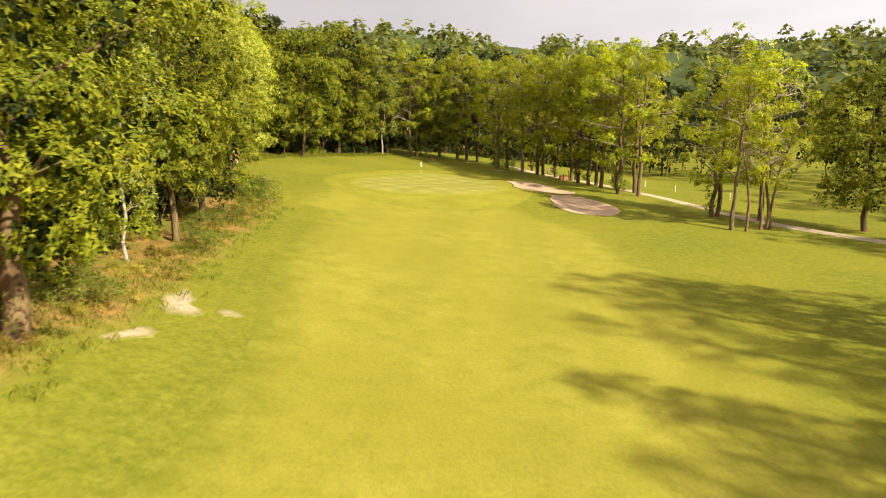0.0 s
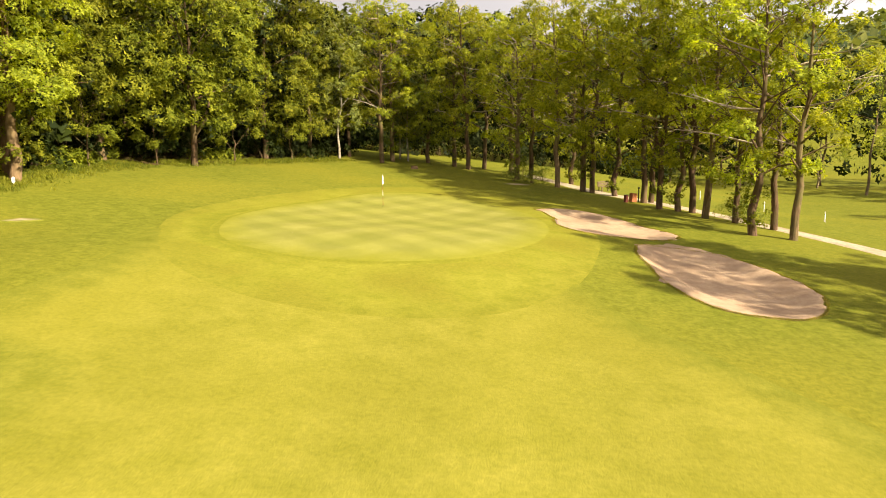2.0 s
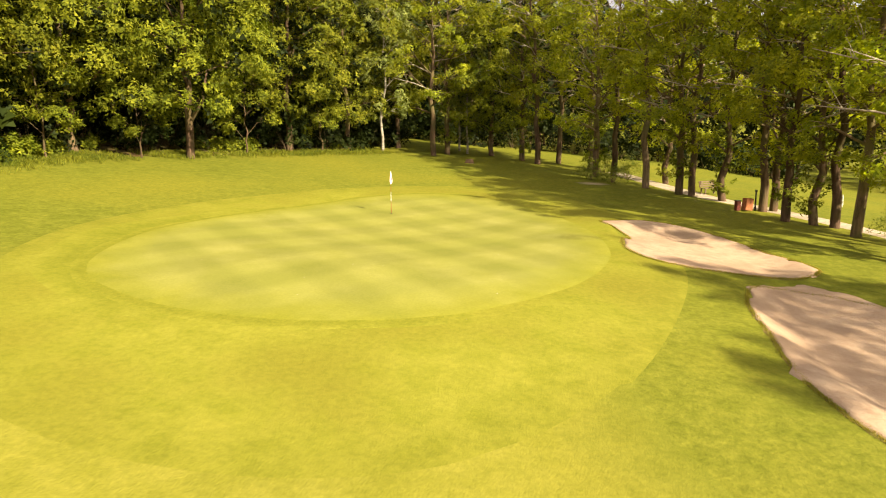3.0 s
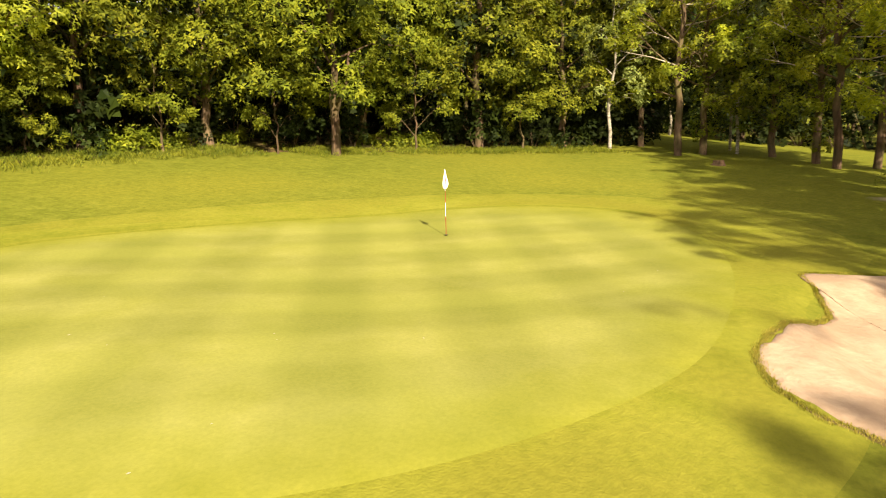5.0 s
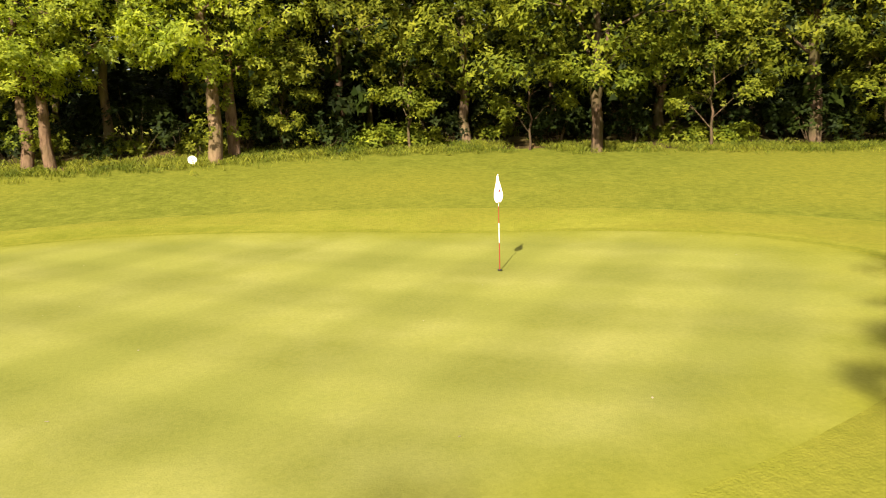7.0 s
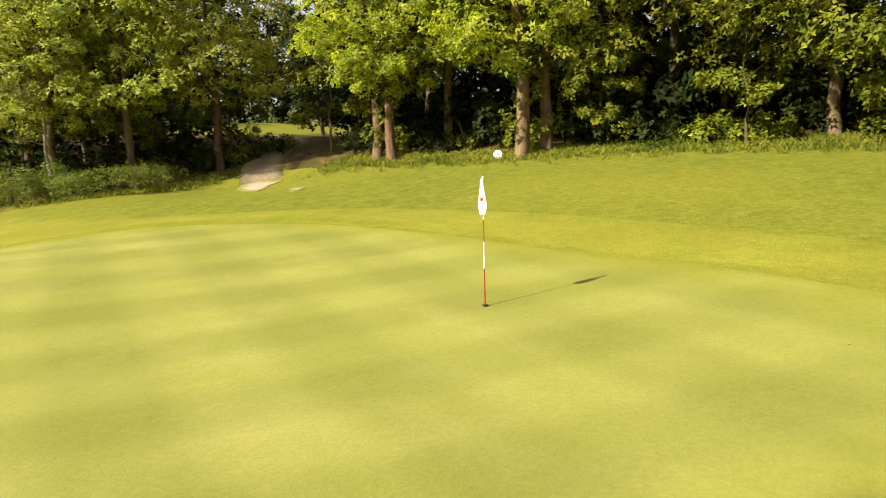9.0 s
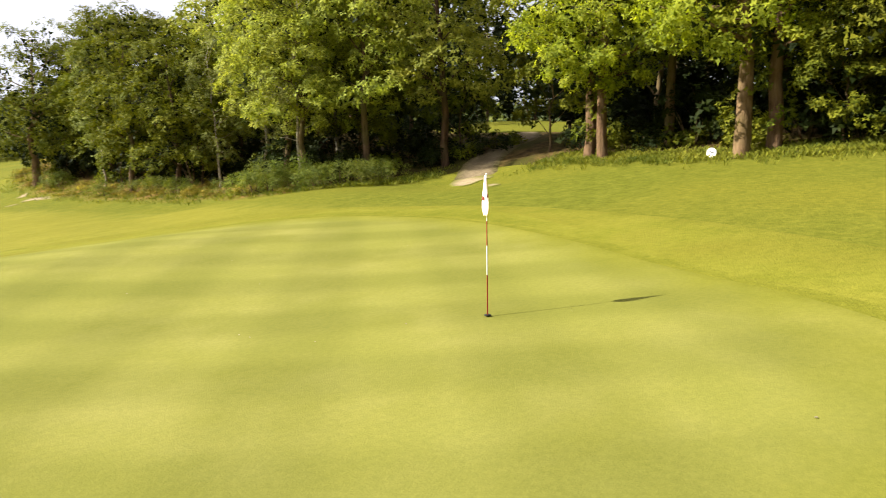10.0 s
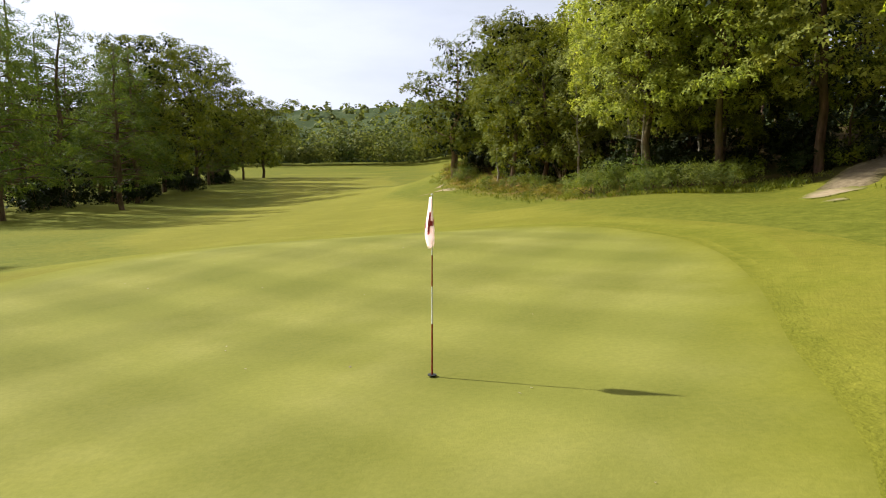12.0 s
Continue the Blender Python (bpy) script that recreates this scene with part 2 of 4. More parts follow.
RIM_GRASS = material("rim_grass", (0.12, 0.112, 0.012), (0.22, 0.18, 0.035), 0.9, 3, 0.8, per_island=0.3, translucent=(0.7, 0.7, 0.3), spec=0.05)
TUFT = material("tuft_grass", (0.06, 0.075, 0.006), (0.135, 0.135, 0.012), 0.5, 3, 0.7, per_island=0.35, translucent=(0.7, 0.7, 0.3), spec=0.1)
FAR_LEAF = material("far_woods", (0.032, 0.045, 0.009), (0.115, 0.118, 0.026), 0.11, 5, 0.7, per_island=0.3, translucent=(0.9, 0.9, 0.6), spec=0.1)
# canopy green lifted slightly paler, a little distance haze put into the colour
HILL = material("hill_canopy", (0.04, 0.056, 0.018), (0.08, 0.095, 0.034), 0.12, 6, 0.9, 0.8, 0.4, (0.04, 0.055, 0.018), 0.012, spec=0.05)
WHITE = material("white_paint", (0.74, 0.72, 0.70), (0.82, 0.80, 0.78), 6.0, 4, 0.5)
RED = material("red_paint", (0.20, 0.024, 0.014), (0.30, 0.04, 0.024), 8.0, 4, 0.5)
ORANGE = material("faded_orange_paint", (0.26, 0.085, 0.03), (0.38, 0.14, 0.055), 6.0, 4, 0.7)
DARK = material("dark_metal", (0.02, 0.02, 0.02), (0.05, 0.045, 0.04), 9.0, 4, 0.6)
WOOD = material("weathered_wood", (0.10, 0.065, 0.035), (0.22, 0.15, 0.09), 4.0, 6, 0.85, 0.4, 20, stretch=(1, 8, 8))
CLOTH = material("flag_cloth", (0.66, 0.62, 0.63), (0.78, 0.74, 0.75), 9.0, 4, 0.9, 0.3, 60, translucent=(0.75, 0.7, 0.7))


# ---- helpers for meshes ----
def mesh_object(name, verts, faces, mat, parent=None, smooth=False, label=""):
    me = bpy.data.meshes.new(name)
    me.from_pydata([tuple(map(float, v)) for v in verts], [], faces)
    me.materials.append(mat)
    if smooth:
        me.polygons.foreach_set("use_smooth", [True] * len(me.polygons))
    me.update()
    ob = new(name, me)
    if parent is not None:
        ob.parent = parent
    if label:
        tagged(ob, label)
    return ob


def part(name, bm, mat, parent, label=""):
    me = bpy.data.meshes.new(name)
    bm.to_mesh(me)
    bm.free()
    me.materials.append(mat)
    ob = new(name, me)
    ob.parent = parent
    if label:
        tagged(ob, label)
    return ob


def soft_clamp(v, lo, hi, s=6.0):
    if v < lo + s:
        return lo + s - s * math.tanh((lo + s - v) / s)
    if v > hi - s:
        return hi - s + s * math.tanh((v - hi + s) / s)
    return v


def mound(x, y, cx, cy, sx, sy, h, rot=0.0):
    c, s = math.cos(rot), math.sin(rot)
    a, b = ((x - cx) * c + (y - cy) * s) / sx, (-(x - cx) * s + (y - cy) * c) / sy
    q = a * a + b * b
    return h * math.exp(-q) if q < 30 else 0.0


def smoothstep(a, b, v):
    k = min(1.0, max(0.0, (v - a) / (b - a)))
    return k * k * (3 - 2 * k)


SLOPE = (-0.758, -1.396, 1.486, 0.555, 0.177, 0.083, -0.257, -0.064, -0.448, -0.367)
BUNKERS = {
    "front": (14.6, 74.8, 2.9, 7.2, 0.16, 0.40),
    "rear": (11.5, 87.0, 3.2, 5.0, 0.62, 0.32),
}


def ground_z(x, y):
    """Height of the ground: a hillside falling to the east, a raised green, bunkers, and wooded hills far off."""
    xs, ys = soft_clamp(x, -32, 34), soft_clamp(y, -12, 128)
    u, v = xs / 20, (ys - 75) / 40
    z = sum(k * w for k, w in zip(SLOPE, (1, u, v, u * u, u * v, v * v, u**3, v**3, u * u * v, u * v * v)))
    z += mound(x, y, -17, 10, 8, 17, 2.3) + mound(x, y, -13, 67, 5, 6, 0.35) + mound(x, y, -21, 69, 4, 5, -0.5)
    z += mound(x, y, 0.5, 76.5, 9.5, 6.5, 0.62) + mound(x, y, 28, 66, 5, 7, -0.12)
    z += mound(x, y, 8.0, 87, 4.5, 6.5, 0.40) + mound(x, y, 34, 2, 14, 30, 1.4)
    z += mound(x, y, -3, 89, 9, 12, -0.08) + mound(x, y, -6, 91.5, 3, 3, -0.07) + mound(x, y, -60, 40, 15, 15, 1.9) + mound(x, y, -24, 88, 9, 26, -0.17)
    for cx, cy, rx, ry, rot, deep in BUNKERS.values():
        z -= deep * bowl(x, y, cx, cy, rx, ry, rot)
    south = smoothstep(2, -55, y)
    if south > 0:
        z += south * ((-3.6 - 0.008 * x) * (1 - smoothstep(-16, -60, x)) + (1.5) * smoothstep(-16, -60, x) - z)
    r = math.hypot(x, y - 60)
    if r > 100:
        a = math.atan2(y - 60, x)
        north = smoothstep(-0.6, 0.5, math.sin(a + 0.1))
        z += north * 40 * smoothstep(100, 380, r) + (1 - north) * (3.5 * smoothstep(180, 330, r) + 44 * smoothstep(330, 760, r)) * (0.85 + 0.15 * math.sin(3 * a + 1.0))
    return z


def bowl(x, y, cx, cy, rx, ry, rot):
    c, s = math.cos(rot), math.sin(rot)
    a, b = ((x - cx) * c + (y - cy) * s) / rx, (-(x - cx) * s + (y - cy) * c) / ry
    return 1 - smoothstep(0.62, 1.08, math.hypot(a, b))


def outline(points, n=10):
    """A closed smooth curve through a few corners."""
    out, k = [], len(points)
    for i in range(k):
        p0, p1, p2, p3 = (Vector(points[(i + j - 1) % k]) for j in range(4))
        for q in range(n):
            t = q / n
            out.append(0.5 * (2 * p1 + (p2 - p0) * t + (2 * p0 - 5 * p1 + 4 * p2 - p3) * t * t + (3 * p1 - p0 - 3 * p2 + p3) * t**3))
    return out


def draped(name, points, mat, lift, rings=20, n=10, wobble=0.0, rim=0.4):
    """A patch that lies on the ground inside an outline."""
    edge = outline(points, n)
    if wobble:
        edge = [p * 1.0 + Vector((noise.noise((p.x * 0.9, p.y * 0.9, 1)), noise.noise((p.x * 0.9, p.y * 0.9, 7)))) * wobble + Vector((noise.noise((p.x * 3.1, p.y * 3.1, 2)), noise.noise((p.x * 3.1, p.y * 3.1, 9)))) * wobble * 0.6 for p in edge]
    c = sum(edge, Vector((0, 0))) / len(edge)
    verts, faces, m = [(c.x, c.y, ground_z(c.x, c.y) + lift)], [], len(edge)
    reach = sum((p - c).length for p in edge) / m
    shares = [k / rings * (1 - rim / reach) for k in range(1, rings + 1)] + [1.0]
    for k, share in enumerate(shares):
        for p in edge:
            q = c + (p - c) * share
            verts.append((q.x, q.y, ground_z(q.x, q.y) + (lift if k < rings else -0.012)))
    for i in range(m):
        faces.append((0, 1 + i, 1 + (i + 1) % m))
        for k in range(rings):
            a, b = 1 + k * m, 1 + (k + 1) * m
            faces.append((a + i, b + i, b + (i + 1) % m, a + (i + 1) % m))
    ob = mesh_object(name, verts, faces, mat, smooth=True)
    gap = ob.data.attributes.new("inside", "FLOAT", "POINT")
    gap.data.foreach_set("value", [reach] + [(1 - share) * reach for share in shares for _ in range(m)])
    return ob


def strip(name, rows, mat, lift, across=10, drop=None):
    """A draped strip between pairs of edge points."""
    verts, faces = [], []
    for j, ((ax, ay), (bx, by)) in enumerate(rows):
        for k in range(across + 1):
            x, y = ax + (bx - ax) * k / across, ay + (by - ay) * k / across
            rim = (-lift - 0.02 if drop is None else -drop) if k in (0, across) or j in (0, len(rows) - 1) else 0.0
            verts.append((x, y, ground_z(x, y) + lift + rim))
    w = across + 1
    for j in range(len(rows) - 1):
        for k in range(across):
            faces.append((j * w + k, j * w + k + 1, (j + 1) * w + k + 1, (j + 1) * w + k))
    ob = mesh_object(name, verts, faces, mat, smooth=True)
    gap = ob.data.attributes.new("inside", "FLOAT", "POINT")
    gap.data.foreach_set("value", [min(k, across - k) / across * math.dist(a, b) for a, b in rows for k in range(across + 1)])
    return ob


def along(points, step):
    """Evenly spaced points on a smooth open curve through a few corners."""
    out, k = [], len(points)
    for i in range(k - 1):
        p0, p1, p2, p3 = (Vector(points[min(max(i + j - 1, 0), k - 1)]) for j in range(4))
        n = max(1, round((p2 - p1).length / step))
        for q in range(n):
            t = q / n
            out.append(0.5 * (2 * p1 + (p2 - p0) * t + (2 * p0 - 5 * p1 + 4 * p2 - p3) * t * t + (3 * p1 - p0 - 3 * p2 + p3) * t**3))
    return out + [Vector(points[-1])]


# ---- the ground ----
def spread(lo, hi, step, far, grow=1.16):
    mid = list(np.arange(lo, hi + step / 2, step))
    a, b, s = lo, hi, step
    left, right = [], []
    while a > -far or b < far:
        s *= grow
        a, b = a - s, b + s
        left.append(a)
        right.append(b)
    return left[::-1] + mid + right


gx, gy = spread(-34, 42, 0.7, 1800), spread(8, 128, 0.75, 1800)
gx = [v for v in gx if not 6 <= v <= 20] + list(np.arange(6, 20.01, 0.28))
gy = [v for v in gy if not 64 <= v <= 96] + list(np.arange(64, 96.01, 0.32))
gx, gy = sorted(gx), sorted(gy)
g_verts = [(x, y, ground_z(x, y)) for y in gy for x in gx]
g_faces = [(j * len(gx) + i, j * len(gx) + i + 1, (j + 1) * len(gx) + i + 1, (j + 1) * len(gx) + i) for j in range(len(gy) - 1) for i in range(len(gx) - 1)]
ground = mesh_object("ground", g_verts, g_faces, ROUGH, smooth=True)
tagged(ground, "sunlit yellow-green rough grass on a sloping golf course", "grass", kind="structure")

# the edge of the western wood, from south to north
WOOD_EDGE = [(-13.5, -30), (-13.0, 0), (-10.8, 18), (-11.2, 30), (-12.2, 42), (-12.9, 52), (-14.6, 61), (-19.0, 65.0), (-23.0, 67), (-24.0, 72), (-24.0, 80), (-24.4, 88), (-23.6, 95), (-20.8, 101.5), (-15.5, 110), (-10.8, 117.2)]
wood_line = along(WOOD_EDGE, 1.2)


def wood_x(y):
    best = min(wood_line, key=lambda p: abs(p.y - y))
    return best.x


floor_rows = []
for p in wood_line:
    j = 0.5 * noise.noise((p.x * 0.7, p.y * 0.7, 3.0))
    floor_rows.append(((p.x + j, p.y), (p.x - 60, p.y + (14 if p.y > 95 else 0))))
forest_floor = strip("forest_floor", floor_rows, FLOOR, 0.05, 40)
tagged(forest_floor, "brown leaf litter and heath under the wood", "forest floor", kind="structure")

fair_rows = []
for y in np.arange(-160, 77.1, 1.5):
    y = float(y)
    left = wood_x(max(y, -25)) + 4.0 + 1.2 * math.sin(y * 0.11) if y < 60 else -12.9 + 0.02 * (y - 60) + 0.7 * math.sin(y * 0.3)
    right = 14.5 + 1.5 * math.sin(y * 0.06) - 5.5 * smoothstep(55, 72, y) + (-y * 0.1 if y < 0 else 0)
    fair_rows.append(((left, y), (right, y)))
fairway = strip("fairway", fair_rows, FAIRWAY, 0.014, 30)
tagged(fairway, "closely mown golden-green fairway with soft mowing bands", "fairway", kind="structure")

apron = draped("green_apron", [(-13.4, 79), (-10.5, 70.5), (-6.5, 66.4), (-1.5, 64.8), (3.5, 65.8), (7.2, 70.2), (9.6, 77.5), (10.2, 83.5), (8.2, 88.2), (8.4, 95), (5.2, 100.5), (-1.5, 101.5), (-7.0, 97.5), (-10.2, 92.5), (-12.6, 86.5)], APRON, 0.022, 30, 10)
tagged(apron, "bright mown apron round the putting green", "apron", kind="structure")
GREEN_EDGE = [(-10.6, 79.7), (-10.0, 76.3), (-9.0, 74.1), (-7.4, 72.7), (-4.4, 71.6), (-0.5, 71.7), (3.1, 73.3), (6.0, 76.8), (7.5, 81.0), (7.7, 84.8), (6.2, 90.5), (3.8, 95.3), (0.6, 97.9), (-3.0, 97.3), (-5.9, 94.1), (-7.6, 90.2), (-9.2, 86.5), (-10.3, 83.0)]
green = draped("putting_green", GREEN_EDGE, GREEN, 0.034, 34, 10)
tagged(green, "pale smooth putting green mown in light and dark stripes", "putting green", kind="structure")
# the collar shows on the western and southern side, from the back of the green to its front
ring = outline(GREEN_EDGE, 12)
ring_mid = sum(ring, Vector((0, 0))) / len(ring)
collar_rows, band_rows = [], []
for p in ring[12 * 12:] + ring[:12 * 6]:
    d = (p - ring_mid).normalized()
    w = 0.2 + 0.14 * noise.noise((p.x * 0.5, p.y * 0.5, 8.0))
    collar_rows.append((tuple(p - d * 0.6), tuple(p + d * w)))
    side = math.degrees(math.atan2(d.y, d.x)) % 360
    band_w = 2.1 + 0.5 * noise.noise((p.x * 0.3, p.y * 0.3, 3.0)) - 0.03 * abs(side - 205)
    if band_w > 0.5:
        band_rows.append((tuple(p - d * 0.8), tuple(p + d * band_w)))
band = strip("green_surround", band_rows, BAND, 0.025, 14, 0.006)
tagged(band, "soft darker band of mown grass outside the collar", "grass band", kind="structure")
collar = strip("green_collar", collar_rows, COLLAR, 0.028, 10, 0.008)
tagged(collar, "narrow darker collar round the green", "collar", kind="structure")

front_bunker = draped("bunker_front", [(12.4, 80.8), (11.6, 78.4), (11.5, 75.5), (11.5, 72.0), (12.5, 68.9), (14.6, 67.9), (16.9, 69.2), (18.0, 72.3), (17.6, 76.2), (16.2, 79.8), (14.4, 81.8)], SAND, 0.05, 20, 10, 0.25, 0.08)
tagged(front_bunker, "pinkish sand bunker hollowed beside the green", "bunker", kind="structure")
rear_bunker = draped("bunker_rear", [(7.6, 91.2), (8.0, 89.6), (8.6, 88.0), (8.2, 86.0), (8.3, 84.0), (9.5, 82.6), (12.2, 82.3), (14.4, 82.9), (15.6, 84.8), (14.6, 87.4), (12.6, 90.6), (10.2, 92.6)], SAND, 0.05, 20, 10, 0.25, 0.08)
tagged(rear_bunker, "pinkish sand bunker dappled with tree shade", "bunker", kind="structure")


EARTH = material("bare_earth_lip", (0.10, 0.072, 0.02), (0.21, 0.15, 0.05), 3.0, 8, 0.95, 0.8, 14, (0.11, 0.105, 0.014), 0.8, spec=0.05)


def earth_lip(points):
    """A thin ragged lip of bare earth and turf along a bunker's rim."""
    edge = outline(points, 14)
    c = sum(edge, Vector((0, 0))) / len(edge)
    verts, faces, m = [], [], len(edge)
    for p in edge:
        d = (p - c).normalized()
        j = 0.10 * noise.noise((p.x * 2.1, p.y * 2.1, 4))
        for out, lift in ((0.16 + j, -0.02), (0.05 + j, 0.022), (-0.02 + 0.7 * j, 0.03), (-0.08 + 0.8 * j, -0.01)):
            q = p + d * out
            verts.append((q.x, q.y, ground_z(q.x, q.y) + lift))
    for i in range(m):
        for k in range(3):
            a, b = i * 4 + k, ((i + 1) % m) * 4 + k
            faces.append((a, b, b + 1, a + 1))
    return tagged(mesh_object("bunker_lip", verts, faces, EARTH, smooth=True), "ragged brown earth lip round the bunker", "bunker edge", kind="structure")


FRONT_RIM = [(12.4, 80.8), (11.6, 78.4), (11.5, 75.5), (11.5, 72.0), (12.5, 68.9), (14.6, 67.9), (16.9, 69.2), (18.0, 72.3), (17.6, 76.2), (16.2, 79.4), (14.4, 81.0)]
REAR_RIM = [(7.6, 91.2), (8.0, 89.6), (8.6, 88.0), (8.2, 86.0), (8.3, 84.0), (9.5, 82.6), (12.2, 82.3), (14.4, 82.9), (15.6, 84.8), (14.6, 87.4), (12.6, 90.6), (10.2, 92.6)]
earth_lip(FRONT_RIM)
earth_lip(REAR_RIM)


def sand_scar(points, label, mat):
    ob = draped("sand_patch", points, mat, 0.04, 10, 16, 0.22, 0.1)
    return tagged(ob, label, "sand", kind="structure")


sand_scar([(-10.6, 29.0), (-10.1, 27.2), (-9.0, 26.6), (-8.4, 27.9), (-9.2, 28.5), (-9.5, 29.6), (-10.3, 30.8)], "worn pale sandy scar at the wood's edge", SCAR)
sand_scar([(-8.3, 28.6), (-7.8, 28.0), (-7.1, 28.5), (-7.6, 29.1)], "small worn sandy patch in the grass", SCAR)
sand_scar([(-10.2, 22.5), (-9.6, 22.6), (-8.9, 24.6), (-9.5, 24.7)], "worn pale sandy scar in the grass", SCAR)
sand_scar([(-22.6, 68.6), (-21.2, 68.8), (-20.2, 69.9), (-19.3, 71.4), (-20.0, 71.5), (-21.2, 70.9), (-22.4, 70.8)], "worn bare earth where the woodland track begins", SCAR)
sand_scar([(-19.5, 73.8), (-18.6, 74.1), (-17.8, 75.1), (-18.3, 75.2), (-19.0, 74.7)], "worn pale sandy streak in the rough", SCAR)
sand_scar([(6.2, 108.3), (7.0, 107.2), (8.8, 107.9), (8.2, 109.0)], "bare worn earth under the trees", SCAR)
margin_rows = [((p.x + 0.9 + 0.7 * noise.noise((p.x * 0.4, p.y * 0.4, 3.0)), p.y), (p.x - 5.5, p.y)) for p in wood_line if 6 < p.y < 63]
margin = strip("heath_margin", margin_rows, MARGIN, 0.075, 12)
tagged(margin, "golden-brown sandy heath ground along the wood's edge", "heath", kind="structure")


def path_strip(name, points, width, label):
    line = along(points, 0.8)
    rows = []
    for i, p in enumerate(line):
        d = (line[min(i + 1, len(line) - 1)] - line[max(i - 1, 0)]).normalized()
        w = width * (0.5 + 0.12 * noise.noise((p.x * 0.5, p.y * 0.5, 5)))
        s = Vector((-d.y, d.x)) * w
        rows.append(((p.x + s.x, p.y + s.y), (p.x - s.x, p.y - s.y)))
    return tagged(strip(name, rows, TRACK if "woodland" in name else GRAVEL, 0.10 if "woodland" in name else 0.055, 8), label, "path", kind="structure")


path_strip("cart_path", [(9.5, 118), (14.5, 107), (17.8, 102.5), (21.0, 98.0), (24.2, 91.5), (27.2, 84.0), (29.6, 75.5), (32.0, 69.5), (37.0, 61.0), (44, 51), (52, 40)], 1.9, "pale gravel cart path beside a row of trees")
path_strip("woodland_track", [(-22.2, 69.6), (-25.0, 67.4), (-28.4, 66.0), (-31.5, 64.6), (-38, 59), (-50, 48)], 2.5, "rutted pale earth track into the wood")
clearing = draped("clearing", [(-61, 46), (-57, 38), (-50, 36), (-43, 42), (-42, 50), (-48, 55), (-56, 54)], ROUGH, 0.13, 12, 8, 0.6)
tagged(clearing, "sunny grass clearing behind the wood", "clearing", kind="structure")


# ---- trees ----
def unit(v):
    return v / np.maximum(np.linalg.norm(v, axis=-1, keepdims=True), 1e-6)


def tube(points, radii, sides, verts, faces):
    """Adds a tapered tube along points."""
    base, pts = len(verts), [np.asarray(p, float) for p in points]
    for i, (p, r) in enumerate(zip(pts, radii)):
        d = unit(pts[min(i + 1, len(pts) - 1)] - pts[max(i - 1, 0)])
        a = unit(np.cross(d, (0.31, 0.95, 0.05)))
        b = np.cross(d, a)
        for k in range(sides):
            q = 2 * math.pi * k / sides
            verts.append(p + r * (math.cos(q) * a + math.sin(q) * b))
    for i in range(len(pts) - 1):
        for k in range(sides):
            m, n = base + i * sides, base + (i + 1) * sides
            faces.append((m + k, m + (k + 1) % sides, n + (k + 1) % sides, n + k))
    top = base + (len(pts) - 1) * sides
    faces.append(tuple(range(top, top + sides)))


def leaf_cloud(rng, centres, sizes, sprays, leaves, length, width, middle, droop=0.25, flat=0.6):
    """Quads for leaves set along short sprays that fan out of clump centres."""
    c = np.repeat(centres, sprays, 0)
    r = np.repeat(sizes, sprays)[:, None]
    out = unit(np.repeat(unit(centres - middle), sprays, 0) * 0.7 + unit(rng.normal(size=c.shape)) * (1, 1, flat))
    o = c + out * r * rng.uniform(0.15, 0.75, (len(c), 1))
    d = unit(out * (1, 1, 0.6) + rng.normal(size=c.shape) * 0.25 - (0, 0, droop))
    reach = r * rng.uniform(0.5, 0.95, (len(c), 1))
    up = unit(np.array((0, 0, 1.0)) * 0.8 + out * 0.6 + rng.normal(size=c.shape) * 0.3)
    side = unit(np.cross(d, up))
    k = (np.arange(leaves) + 0.5) / leaves
    hand = np.where(np.arange(leaves) % 2 == 0, 1.0, -1.0)
    p = (o[:, None] + d[:, None] * (reach[:, None] * k[None, :, None])).reshape(-1, 3)
    ld = unit((d[:, None] * 0.65 + side[:, None] * hand[None, :, None] * 0.8).reshape(-1, 3) + rng.normal(size=(len(p), 3)) * 0.28 - (0, 0, droop * 0.5))
    lu = unit(np.repeat(up, leaves, 0) + rng.normal(size=p.shape) * 0.45)
    ls = unit(np.cross(ld, lu))
    n = np.cross(ls, ld)
    ln = length * rng.uniform(0.65, 1.3, (len(p), 1))
    w = width * ln / length
    quads = np.stack([p, p + ld * ln * 0.5 + ls * w * 0.5 - n * w * 0.15, p + ld * ln + n * ln * -0.12, p + ld * ln * 0.5 - ls * w * 0.5 - n * w * 0.15], 1)
    return quads.reshape(-1, 3)


